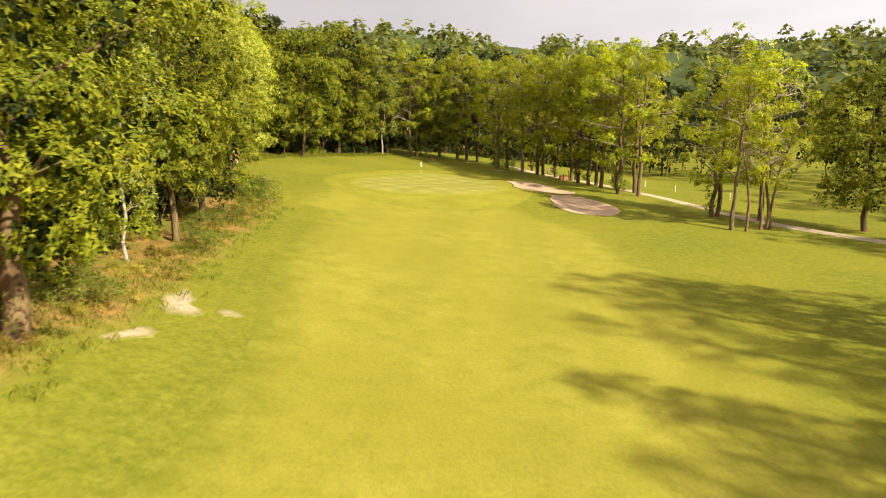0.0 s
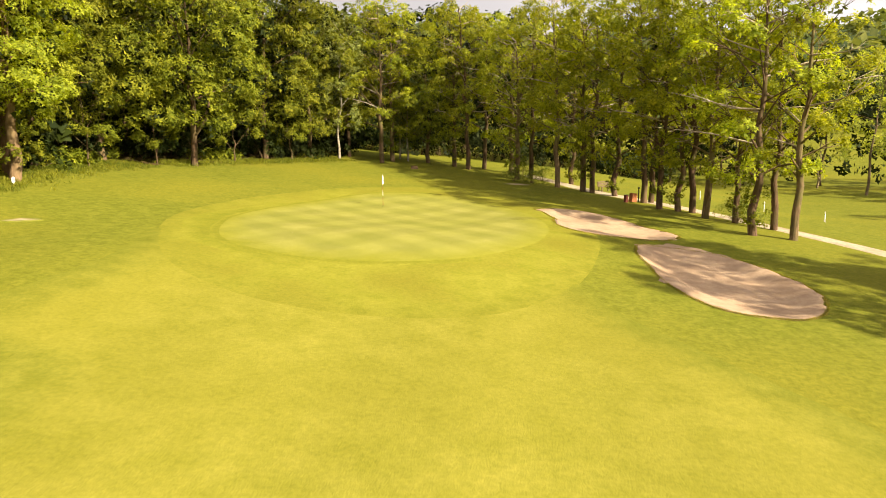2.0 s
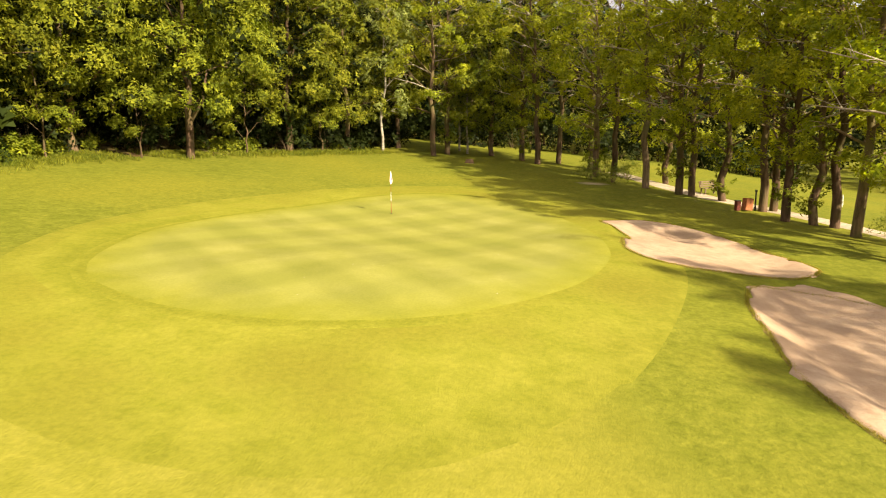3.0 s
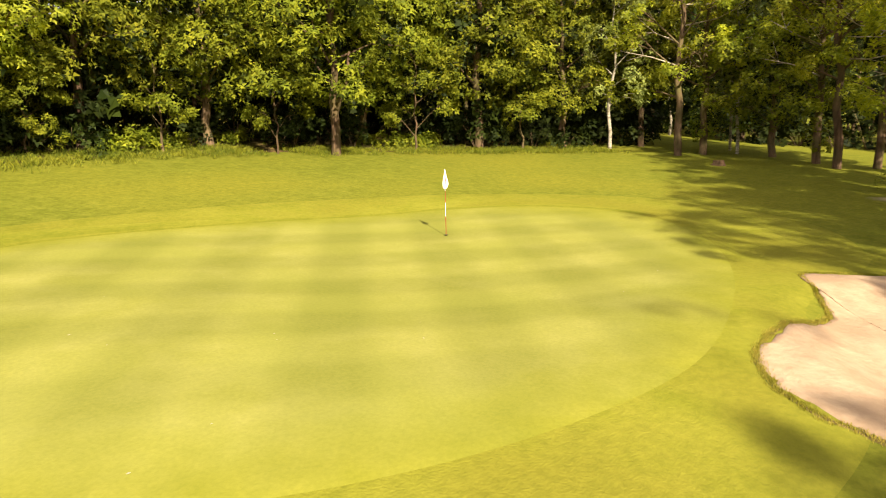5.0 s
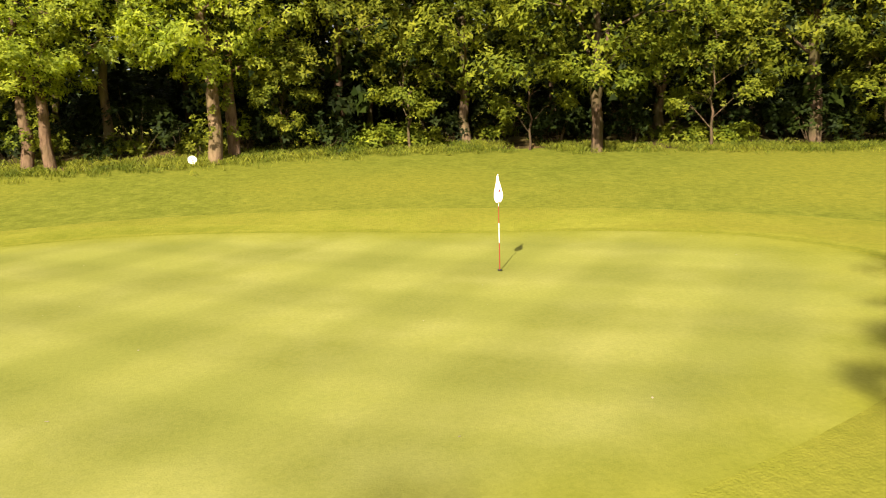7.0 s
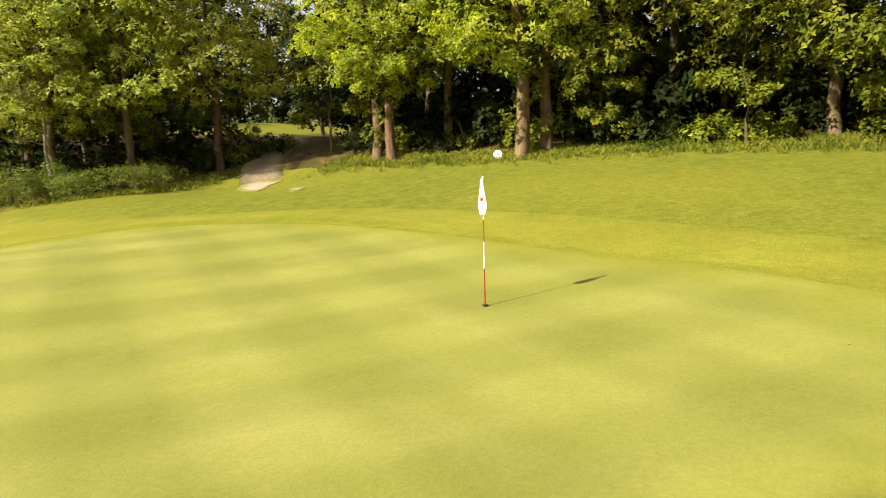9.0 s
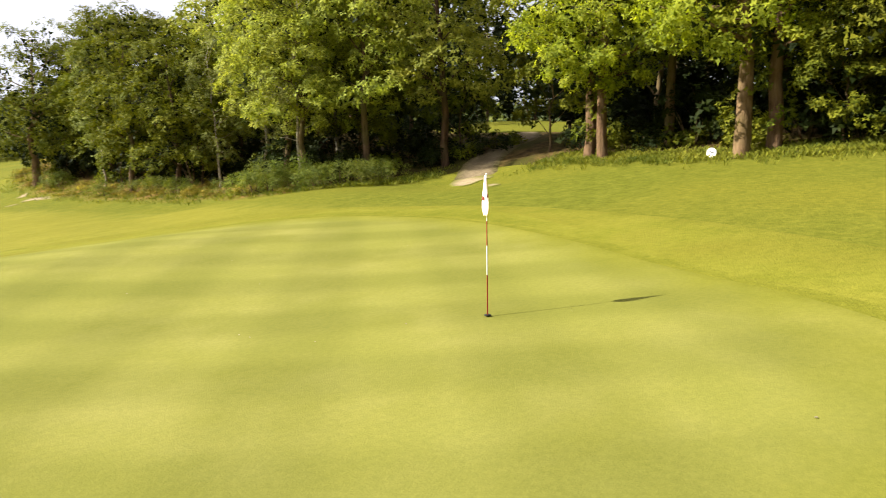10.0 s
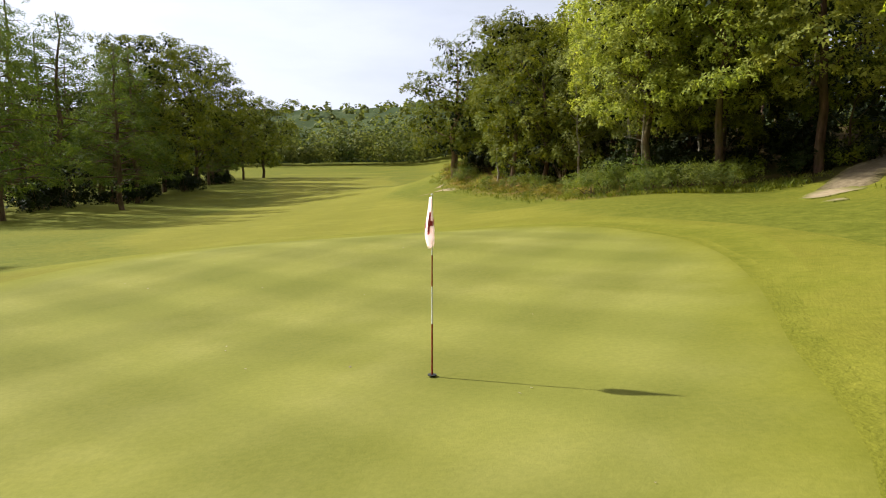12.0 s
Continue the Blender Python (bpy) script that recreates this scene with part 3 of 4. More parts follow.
def lobed_leaves(rng, centres, sizes, per_lobe, length, width, middle, flat=0.7, droop=0.3, spray=7, spread=0.75):
    """Pointed leaves gathered in starry rosettes at the twig ends, over the outer and upper side of flattened boughs."""
    n = len(centres)
    k = max(1, per_lobe // spray)
    c, r = np.repeat(centres, k, 0), np.repeat(sizes, k)[:, None]
    away = unit(np.repeat(unit(centres - middle), k, 0) * (1, 1, 0.5) + (0, 0, 0.45))
    d = unit(unit(rng.normal(size=c.shape)) + away * spread)
    phase = np.repeat(rng.uniform(0, 6, n), k)[:, None]
    lump = 1 + 0.2 * np.sin(5 * np.arctan2(d[:, 1:2], d[:, 0:1]) + 7 * d[:, 2:3] + phase)
    o = c + d * (1, 1, flat) * r * lump * (0.5 + 0.55 * rng.uniform(0, 1, (len(c), 1)) ** 0.5)
    # the boughs hang lower towards their tips
    o[:, 2:3] -= droop * 0.5 * np.hypot(o[:, 0:1] - c[:, 0:1], o[:, 1:2] - c[:, 1:2]) ** 2 / np.maximum(r, 0.3)
    axis = unit(d * (0.9, 0.9, 0.7) + (0, 0, 0.35) + rng.normal(size=d.shape) * 0.33)
    e1 = unit(np.cross(axis, rng.normal(size=axis.shape)))
    e2 = np.cross(axis, e1)
    turn = 2 * math.pi * np.arange(spray) / spray
    size = rng.uniform(0.7, 1.25, (len(o), 1, 1))
    ang = turn[None, :] + rng.normal(size=(len(o), spray)) * 0.22
    ld = unit(e1[:, None] * np.cos(ang)[..., None] + e2[:, None] * np.sin(ang)[..., None] + axis[:, None] * rng.uniform(-0.35, 0.45, (len(o), spray, 1)) - np.array((0, 0, droop * 0.35)))
    ls = unit(np.cross(axis[:, None], ld) + rng.normal(size=ld.shape) * 0.18)
    ln = length * size * rng.uniform(0.75, 1.2, (len(o), spray, 1))
    w = width * ln / length * 0.42
    p = o[:, None] + rng.normal(size=ld.shape) * length * 0.16
    return np.stack([p + ld * ln * 0.25 - ls * w, p + ld * ln * 0.38 + ls * w, p + ld * ln * 1.08], 2).reshape(-1, 3)


def leaf_mesh(name, verts, mat, parent, label="", corners=4):
    n = len(verts) // corners
    me = bpy.data.meshes.new(name)
    me.vertices.add(len(verts))
    me.vertices.foreach_set("co", verts.astype(np.float32).ravel())
    me.loops.add(corners * n)
    me.loops.foreach_set("vertex_index", np.arange(corners * n, dtype=np.int32))
    me.polygons.add(n)
    me.polygons.foreach_set("loop_start", np.arange(0, corners * n, corners, dtype=np.int32))
    me.materials.append(mat)
    me.update(calc_edges=True)
    me.validate()
    ob = new(name, me)
    if parent is not None:
        ob.parent = parent
    if label:
        tagged(ob, label)
    return ob


def make_tree(name, seed, height, radius, low, bark, leaf_mat, label, trunk_r=0.26, limbs=16, lobes=46, lobe_size=1.7, per_lobe=400,
              length=0.2, width=0.15, shape="broad", lean=0.4, fork=False, dead=0, droop=0.3, stems=1, ivy=0.0, flat=0.7, inner=9, sides=9, category="tree"):
    """One tree: tapered trunk, limbs and a crown of leaf sprays gathered in uneven clumps."""
    rng = np.random.default_rng(seed)
    thing = tagged(new(name), label, category)
    tv, tf, tips = [], [], []

    def profile(h):
        if shape == "broad":
            return radius * (0.35 + 0.65 * math.sin(math.pi * min(1, 0.12 + h * 0.84)) ** 0.8) * (1.0 if h < 0.85 else 0.75)
        if shape == "oval":
            return radius * (0.42 + 0.58 * math.sin(math.pi * (0.14 + 0.82 * h)) ** 1.1)
        if shape == "slim":
            return radius * (0.55 + 0.45 * math.sin(math.pi * (0.1 + 0.8 * h)))
        if shape == "cone":
            return radius * (1.05 - 0.95 * h) * (0.6 + 0.4 * min(1, h * 6))
        return radius * (0.5 + 0.5 * math.sin(math.pi * (0.15 + 0.8 * h)))

    for s in range(stems):
        off = np.array((rng.uniform(-0.5, 0.5), rng.uniform(-0.5, 0.5), 0)) * (stems > 1)
        bend = np.array((rng.uniform(-1, 1), rng.uniform(-1, 1))) * lean
        n = 9
        path, rad = [], []
        for i in range(n + 1):
            k = i / n
            sway = 0.12 * rng.normal(size=2) * (i > 0) * (1 if i < n else 0)
            path.append((off[0] * (1 + 2 * k) + bend[0] * k * k * 2 + sway[0], off[1] * (1 + 2 * k) + bend[1] * k * k * 2 + sway[1], -0.25 + height * 0.93 * k))
            rad.append(trunk_r * (1 - 0.88 * k) * (1.35 if i == 0 else 1.0) / (1 + 0.2 * (stems - 1)))
        path.insert(1, tuple(np.array(path[0]) * 0.9 + np.array(path[1]) * 0.1 + (0, 0, 0.12)))
        rad.insert(1, rad[1] * 1.08)
        tube(path, rad, sides, tv, tf)
        path = np.array(path)
        for i in range(limbs // stems):
            h = low + (1 - low) * ((i + rng.uniform(0.1, 0.9)) / (limbs // stems)) ** 0.9 * 0.96
            z = h * height * 0.93
            j = min(n, int(h * n) + 1)
            start = np.array([np.interp(z, path[:, 2], path[:, c]) for c in range(3)])
            az = i * 2.399 + rng.uniform(-0.5, 0.5)
            rel = (h - low) / (1 - low)
            reach = profile(rel) * rng.uniform(0.7, 1.05)
            rise = reach * (rng.uniform(0.15, 0.6) if shape != "cone" else rng.uniform(-0.25, 0.05)) * (1 + rel)
            end = start + (math.cos(az) * reach, math.sin(az) * reach, rise)
            mid = (start + end) / 2 + (0, 0, 0.12 * reach) + rng.normal(size=3) * 0.15 * reach * 0.5
            r0 = max(0.025, trunk_r * (1 - 0.85 * h) * 0.42)
            tube([start, mid, end], [r0, r0 * 0.6, r0 * 0.15], 5, tv, tf)
            tips += [end, mid * 0.4 + end * 0.6]
            for q in range(2):
                a2 = az + rng.uniform(0.4, 1.0) * (1 if q else -1)
                e2 = mid + (math.cos(a2) * reach * 0.55, math.sin(a2) * reach * 0.55, rise * 0.5 + rng.uniform(-0.3, 0.5))
                tube([mid, (mid + e2) / 2 + (0, 0, 0.1), e2], [r0 * 0.5, r0 * 0.32, r0 * 0.1], 4, tv, tf)
                tips.append(e2)
        if fork and s == 0:
            a = path[2] + (0, 0, 0.9)
            e = a + (1.5, -0.9, 3.4)
            tube([a, (a + e) / 2 + (0.3, -0.2, -0.2), e], [trunk_r * 0.55, trunk_r * 0.42, trunk_r * 0.2], 8, tv, tf)
        for i in range(dead):
            h = rng.uniform(0.35, 1.0)
            start = np.array([np.interp(h * height * 0.93, path[:, 2], path[:, c]) for c in range(3)])
            az, reach = rng.uniform(0, 6.28), profile(min(1, h)) * rng.uniform(0.9, 1.35)
            e = start + (math.cos(az) * reach, math.sin(az) * reach, rng.uniform(0.0, 1.4))
            m = (start + e) / 2 + rng.normal(size=3) * 0.25
            dv, df = [], []
            tube([start, m, e], [0.06, 0.042, 0.012], 4, dv, df)
            for q in range(3):
                b = m + (e - m) * rng.uniform(0.0, 0.7)
                tube([b, b + rng.normal(size=3) * 0.5 + (e - m) * 0.3], [0.022, 0.008], 3, dv, df)
            mesh_object("dead_branch", dv, df, DEADWOOD, thing, True, "bare grey dead branch")
    mesh_object("trunk", tv, tf, bark, thing, True)
    # lobes: at branch tips, then over an uneven shell, kept apart so that dark gaps stay between them
    pts = list(tips)
    for i in range(lobes * 5):
        rel = rng.uniform(0, 1) ** 0.85
        az = rng.uniform(0, 2 * math.pi)
        uneven = 1 + 0.2 * math.sin(3 * az + seed) * math.cos(5 * rel + seed) + 0.1 * math.sin(7 * az + 2 * seed + 9 * rel)
        rr = profile(rel) * uneven * rng.uniform(0.45, 1.0) ** 0.5
        pts.append((math.cos(az) * rr, math.sin(az) * rr, height * (low + (1 - low) * rel) + rng.uniform(-0.4, 0.5)))
    if shape == "broad" and lobes > 44:
        # boughs close round the stem, hiding it above the lowest metres
        near = [(1.6 * math.cos(2.4 * i), 1.6 * math.sin(2.4 * i), height * (low + 0.02 + 0.021 * i)) for i in range(24)]
        pts, tips = near + pts, np.concatenate([np.array(near), tips])
    pts = np.array(pts)
    order = np.concatenate([rng.permutation(len(tips)) if lobes <= 44 or shape != "broad" else np.concatenate([np.arange(24), 24 + rng.permutation(len(tips) - 24)]), len(tips) + rng.permutation(len(pts) - len(tips))])
    chosen = []
    for k in order:
        if len(chosen) < lobes and (not chosen or np.min(np.linalg.norm((pts[chosen] - pts[k]) * (1, 1, 1.25), axis=1)) > lobe_size * 0.72):
            chosen.append(int(k))
    centres = pts[chosen]
    sizes = lobe_size * rng.uniform(0.6, 1.2, len(centres))
    middle = np.array((0, 0, height * (low + 0.4 * (1 - low))))
    leaf_mesh("crown", lobed_leaves(rng, centres, sizes, per_lobe, length, width, middle, flat, droop), leaf_mat, thing, corners=3)
    # oversized near-black leaves added as a dark core, shade painted behind the lobes
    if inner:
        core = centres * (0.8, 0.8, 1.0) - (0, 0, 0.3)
        leaf_mesh("inner_foliage", lobed_leaves(rng, core, sizes * 0.5, inner, 0.5, 0.42, middle, 0.7, 0.2, 3, 0.0), LEAF_DARK, thing, "near-black leaves added inside the crown to deepen its shade", 3)
    if ivy:
        z = rng.uniform(0.9, height * ivy, 46)
        az = rng.uniform(0, 6.28, 46)
        c = np.stack([np.cos(az) * (trunk_r + 0.25), np.sin(az) * (trunk_r + 0.25), z], 1)
        leaf_mesh("ivy", lobed_leaves(rng, c, np.full(46, 0.38), 40, 0.15, 0.14, np.array((0, 0, 3.0)), 1.0, 0.5), LEAF_OAK, thing, "dark climbing leaves on the trunk", 3)
    return thing


def bush(name, seed, height, radius, mat, label, lobes=14, per_lobe=70, length=0.2, width=0.14, droop=0.1, flat=0.8, category="bush"):
    rng = np.random.default_rng(seed)
    thing = tagged(new(name), label, category)
    sv, sf, pts = [], [], []
    for i in range(lobes):
        az, q = rng.uniform(0, 6.28), rng.uniform(0, 1) ** 0.5
        h = height * rng.uniform(0.25, 0.9) * (1 - 0.5 * q * q)
        pts.append((math.cos(az) * radius * q, math.sin(az) * radius * q, h))
        if i < 7:
            tube([(0.1 * math.cos(az), 0.1 * math.sin(az), -0.1), tuple(np.array(pts[-1]) * 0.6), pts[-1]], [0.035, 0.02, 0.008], 4, sv, sf)
    mesh_object("stem", sv, sf, BARK, thing, True)
    sizes = rng.uniform(0.7, 1.2, lobes) * (0.2 * height + 0.25 * radius)
    leaf_mesh("foliage", lobed_leaves(rng, np.array(pts), sizes, per_lobe, length, width, np.array((0, 0, 0.0)), flat, droop), mat, thing, corners=3)
    return thing


OAKS = [make_tree("oak_tree", 11 + i, h, r, low, BARK, LEAF_OAK, "broad oak with yellow-green sunlit leaves at the wood's edge", 0.3, 18, 104, 1.7, 255, 0.28, 0.185, fork=(i == 0), inner=12, flat=0.52)
        for i, (h, r, low) in enumerate([(16.5, 5.9, 0.18), (17.5, 5.2, 0.19), (15.0, 5.4, 0.17), (18.5, 4.8, 0.2)])]
BIG_OAK = make_tree("old_oak", 17, 13.0, 4.6, 0.22, BARK_RED, LEAF_OAK, "old oak with a thick bare reddish trunk foot", 0.42, 10, 84, 1.5, 300, 0.22, 0.15, lean=0.7, inner=12, flat=0.55)
LIGHT_OAKS = [make_tree("oak_tree", 21 + i, h, r, low, BARK, LEAF_LIGHT, "light yellow-green oak beside the open wood", 0.26, 16, 92, 1.35, 245, 0.25, 0.17, inner=5, flat=0.55)
              for i, (h, r, low) in enumerate([(16.0, 4.6, 0.24), (17.0, 4.2, 0.26)])]
ALDERS = [make_tree("alder_tree", 31 + i, h, r, low, BARK, LEAF_ALDER, "tall slender alder with thin foliage and bare twigs", 0.27, 24, 68, 0.9, 126, 0.26, 0.17, "oval", 0.6, dead=9, inner=0, flat=0.6, ivy=0.36 if i in (1, 3) else 0.0)
          for i, (h, r, low) in enumerate([(17.5, 3.7, 0.2), (16.0, 4.1, 0.17), (18.5, 3.4, 0.26), (15.0, 3.6, 0.2)])]
THIN_ALDER = make_tree("alder_tree", 38, 18.0, 3.8, 0.22, BARK, LEAF_ALDER, "thin-leaved alder with many bare twigs beside the path", 0.25, 26, 24, 0.8, 110, 0.26, 0.17, "oval", 0.6, dead=30, inner=0, flat=0.6)
BIRCHES = [make_tree("birch_tree", 51 + i, h, r, low, BIRCH, LEAF_BIRCH, "birch with a pale trunk and fine hanging foliage", 0.14, 20, 80, 0.8, 125, 0.2, 0.14, "slim", 0.5, droop=0.8, flat=0.9, inner=0)
           for i, (h, r, low) in enumerate([(16.0, 2.6, 0.22), (14.0, 2.4, 0.2)])]
LARCHES = [make_tree("larch_tree", 61 + i, h, r, low, BARK, NEEDLES, "dark green larch with drooping layered boughs", 0.34, 40, 90, 1.2, 105, 0.36, 0.12, "cone", 0.3, droop=0.4, flat=0.4, inner=0)
           for i, (h, r, low) in enumerate([(21.0, 5.8, 0.1), (19.5, 5.2, 0.14)])]
# filler trees of the wood's depth, their shade carried by the leaf colour
INNER = [make_tree("woodland_tree", 71 + i, h, r, low, BARK, LEAF_DARK, "tree inside the wood with leaves coloured near-black for shade", 0.18, 5, 34, 1.9, 35, 0.66, 0.75, "broad", 0.8, inner=0, sides=6)
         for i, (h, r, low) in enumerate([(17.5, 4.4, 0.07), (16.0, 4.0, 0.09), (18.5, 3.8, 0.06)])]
OPEN_WOOD = [make_tree("woodland_tree", 76 + i, h, r, low, BARK_GREY, LEAF_LIGHT, "light green tree standing in the open wood", 0.17, 10, 40, 1.3, 120, 0.3, 0.22, "broad", 0.8, inner=3, sides=7)
             for i, (h, r, low) in enumerate([(15.5, 3.8, 0.25), (14.0, 3.6, 0.28)])]
# the brighter alder leaf colour here stands in for sunlight on the oak
IVIED = make_tree("ivied_oak", 81, 17.0, 4.4, 0.24, BARK_RED, LEAF_ALDER, "oak with a bare reddish trunk and ivy round it", 0.36, 16, 84, 1.4, 300, 0.24, 0.16, ivy=0.42, flat=0.55)
SAPLINGS = [make_tree("young_tree", 91 + i, h, r, 0.12, BARK, LEAF_OAK, "young tree with low spreading leafy boughs", 0.09, 10, 30, 0.8, 190, 0.23, 0.17, "broad", 0.4, inner=4)
            for i, (h, r) in enumerate([(5.5, 2.3), (7.0, 2.6)])]
DEAD = make_tree("dead_tree", 97, 13.5, 2.0, 0.3, BARK_RED, LEAF_ALDER, "leaning half-dead tree with bare reddish-grey branches", 0.15, 10, 18, 0.75, 120, 0.22, 0.15, "slim", 1.3, dead=18, inner=0)
# the two taller kinds take the shade-coloured near-black leaves, the lowest the oak's
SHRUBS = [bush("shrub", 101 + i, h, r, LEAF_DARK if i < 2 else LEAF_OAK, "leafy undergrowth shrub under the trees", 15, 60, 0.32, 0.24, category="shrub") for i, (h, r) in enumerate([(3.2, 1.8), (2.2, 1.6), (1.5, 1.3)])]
BROOMS = [bush("broom_bush", 111 + i, h, r, BROOM, "feathery fresh green broom bush", 16, 110, 0.24, 0.05, -0.5, 1.1) for i, (h, r) in enumerate([(1.5, 1.3), (1.1, 1.2)])]
HEATHS = [bush("heath_bush", 115 + i, h, r, HEATH, "low golden-brown heath bush", 14, 90, 0.18, 0.05, -0.3, 0.9) for i, (h, r) in enumerate([(0.6, 0.9), (0.45, 1.1)])]
place_rng = random.Random(5)
used = set()


def plant(proto, x, y, scale=1.0, turn=None, group="", sink=0.0):
    """Stands a tree on the ground: the first of a kind is moved there, later ones are copies."""
    m = pose(x, y, ground_z(x, y) - sink, 0, 0, place_rng.uniform(0, 360) if turn is None else turn) @ Matrix.Scale(scale, 4)
    if proto.name in used:
        ob = copy_thing(proto, m)
    else:
        used.add(proto.name)
        proto.matrix_basis = m @ Matrix.Scale(1 / scale, 4)
        ob = proto
    if group:
        tagged(ob, group=group)
    return ob


def fill(kinds, spots, lo, hi, group):
    for x, y in spots:
        plant(place_rng.choice(kinds), x, y, place_rng.uniform(lo, hi), group=group)


# the wood's western edge, tree by tree
plant(OAKS[0], -20.2, 101.3, turn=20, group="trees at the wood's edge")
for kind, x, y, s in [
    (OAKS[2], -25.4, 96.3, 0.95), (OAKS[1], -27.0, 89.7, 1.0), (OAKS[3], -16.8, 111.0, 0.9), (OAKS[1], -13.5, 116.5, 0.85), (OAKS[2], -23.0, 106.6, 1.0),
    (LIGHT_OAKS[1], -27.2, 78.2, 0.85), (LIGHT_OAKS[0], -24.0, 65.2, 0.9), (LIGHT_OAKS[1], -20.3, 62.3, 0.92), (LIGHT_OAKS[0], -22.6, 53.4, 1.0), (LIGHT_OAKS[1], -24.3, 46.0, 0.75),
    (LIGHT_OAKS[0], -20.5, 45.4, 0.75), (LIGHT_OAKS[1], -19.5, 42.8, 0.7), (OAKS[1], -18.4, 36.3, 0.72), (OAKS[1], -16.6, 26.5, 0.75), (BIG_OAK, -11.45, 20.4, 1.0),
    (OAKS[3], -14.1, 39.4, 0.72), (OAKS[2], -15.2, 46.4, 0.72), (LIGHT_OAKS[0], -17.9, 57.3, 0.85), (LIGHT_OAKS[1], -17.4, 59.9, 0.8), (OAKS[1], -17.0, 12.0, 0.68),
    (OAKS[3], -19.5, 3.0, 0.6), (OAKS[2], -20.0, -6.0, 0.6), (OAKS[1], -21.0, -16.0, 0.6), (OAKS[3], -16.8, 32.3, 0.75),
]:
    plant(kind, x, y, s, group="trees at the wood's edge")
plant(IVIED, -24.3, 83.3, 1.0, 0, "ivied oaks")
plant(IVIED, -25.2, 84.2, 0.9, 140, "ivied oaks")
plant(IVIED, -25.0, 75.0, 0.85, 60, "ivied oaks")
plant(IVIED, -24.7, 76.1, 0.8, 200, "ivied oaks")
for x, y, s in [(-10.8, 118.1, 1.0), (-22.0, 56.3, 0.95), (-13.9, 33.0, 0.7), (-3.8, 123.2, 0.85), (-14.0, 137.0, 1.0), (-4.9, 125.2, 0.8), (-19.4, 51.6, 0.85), (-21.2, 48.6, 0.9), (-17.2, 59.7, 0.8), (-16.4, 50.4, 0.7)]:
    plant(BIRCHES[place_rng.randrange(2)], x, y, s, group="birches")
for x, y, s in [(-21.5, 60.0, 0.8), (-24.5, 58.0, 1.0), (-16.0, 48.5, 0.8), (-14.8, 34.5, 0.7), (-24.8, 93.0, 0.9), (-22.2, 98.6, 0.8), (-18.4, 106.4, 0.9), (-14.8, 113.2, 0.9), (-26.0, 86.6, 0.8), (-13.5, 23.5, 0.8), (-26.8, 70.9, 0.9), (-26.3, 64.0, 0.9)]:
    plant(SAPLINGS[place_rng.randrange(2)], x, y, s, group="young trees under the edge")

# the northern row and the row beside the path
for kind, x, y, s in [
    (OAKS[3], -10.4, 122.4, 0.8), (ALDERS[0], -6.3, 118.9, 0.95), (ALDERS[3], -5.4, 121.0, 0.9), (OAKS[2], -1.5, 123.2, 0.85), (ALDERS[1], 1.5, 121.4, 1.0),
    (ALDERS[2], 3.0, 119.5, 1.05), (ALDERS[0], 4.8, 121.5, 0.95), (ALDERS[1], 7.6, 118.6, 1.0), (ALDERS[3], 7.9, 113.0, 1.0), (ALDERS[0], 9.4, 115.0, 0.95),
    (ALDERS[2], 11.3, 108.4, 1.0), (ALDERS[1], 13.2, 112.4, 0.9), (ALDERS[3], 13.3, 106.2, 1.05), (ALDERS[0], 14.1, 105.8, 0.95), (ALDERS[1], 15.8, 104.2, 1.0),
    (ALDERS[2], 17.5, 101.0, 1.0), (ALDERS[0], 18.2, 101.3, 0.95), (ALDERS[3], 17.9, 97.6, 1.0), (ALDERS[1], 19.2, 97.0, 0.95), (ALDERS[2], 20.2, 96.7, 1.0),
    (ALDERS[0], 20.3, 94.0, 1.05), (ALDERS[3], 22.0, 92.6, 0.9), (ALDERS[1], 21.1, 87.2, 1.09), (ALDERS[2], 23.8, 90.4, 0.95), (ALDERS[0], 23.3, 86.3, 1.0),
    (ALDERS[1], 27.1, 71.9, 0.93), (THIN_ALDER, 27.8, 72.4, 0.86), (ALDERS[2], 26.1, 63.9, 0.82),
]:
    plant(kind, x, y, s, group="trees beside the path")
plant(DEAD, 27.3, 63.7, 1.0, 30, "half-dead trees")
plant(DEAD, 29.2, 65.2, 1.05, 170, "half-dead trees")
plant(DEAD, 30.6, 66.4, 0.95, 250, "half-dead trees")
plant(DEAD, 29.9, 65.7, 1.05, 80, "half-dead trees")
plant(ALDERS[2], 31.5, 71.0, 0.95, group="trees beside the path")
plant(OAKS[2], 39.0, 66.0, 0.95, group="trees beside the path")

# the south-eastern wood
for kind, x, y, s in [
    (LARCHES[0], 31.0, 29.8, 1.05), (LARCHES[1], 33.5, 31.0, 1.2), (LARCHES[0], 34.5, 24.0, 1.2), (LARCHES[1], 25.9, 13.5, 0.95), (LARCHES[0], 38.0, 16.0, 1.3), (LARCHES[1], 35.0, -12.0, 1.3), (LARCHES[0], 38.5, -20.0, 1.2), (LARCHES[1], 37.0, 2.0, 1.35), (LARCHES[0], 39.0, -34.0, 1.35),
    (OAKS[3], 36.0, -26.0, 1.42), (OAKS[2], 36.5, -42.0, 1.58), (OAKS[1], 35.0, -62.0, 1.6), (OAKS[3], 34.5, -84.0, 1.4), (OAKS[2], 30.0, -124.0, 1.5), (OAKS[3], 33.5, -110.0, 1.2),
    (LARCHES[0], 41.0, 4.0, 1.4), (OAKS[2], 50.0, 50.0, 0.9),
]:
    plant(kind, x, y, s, group="south-eastern wood")


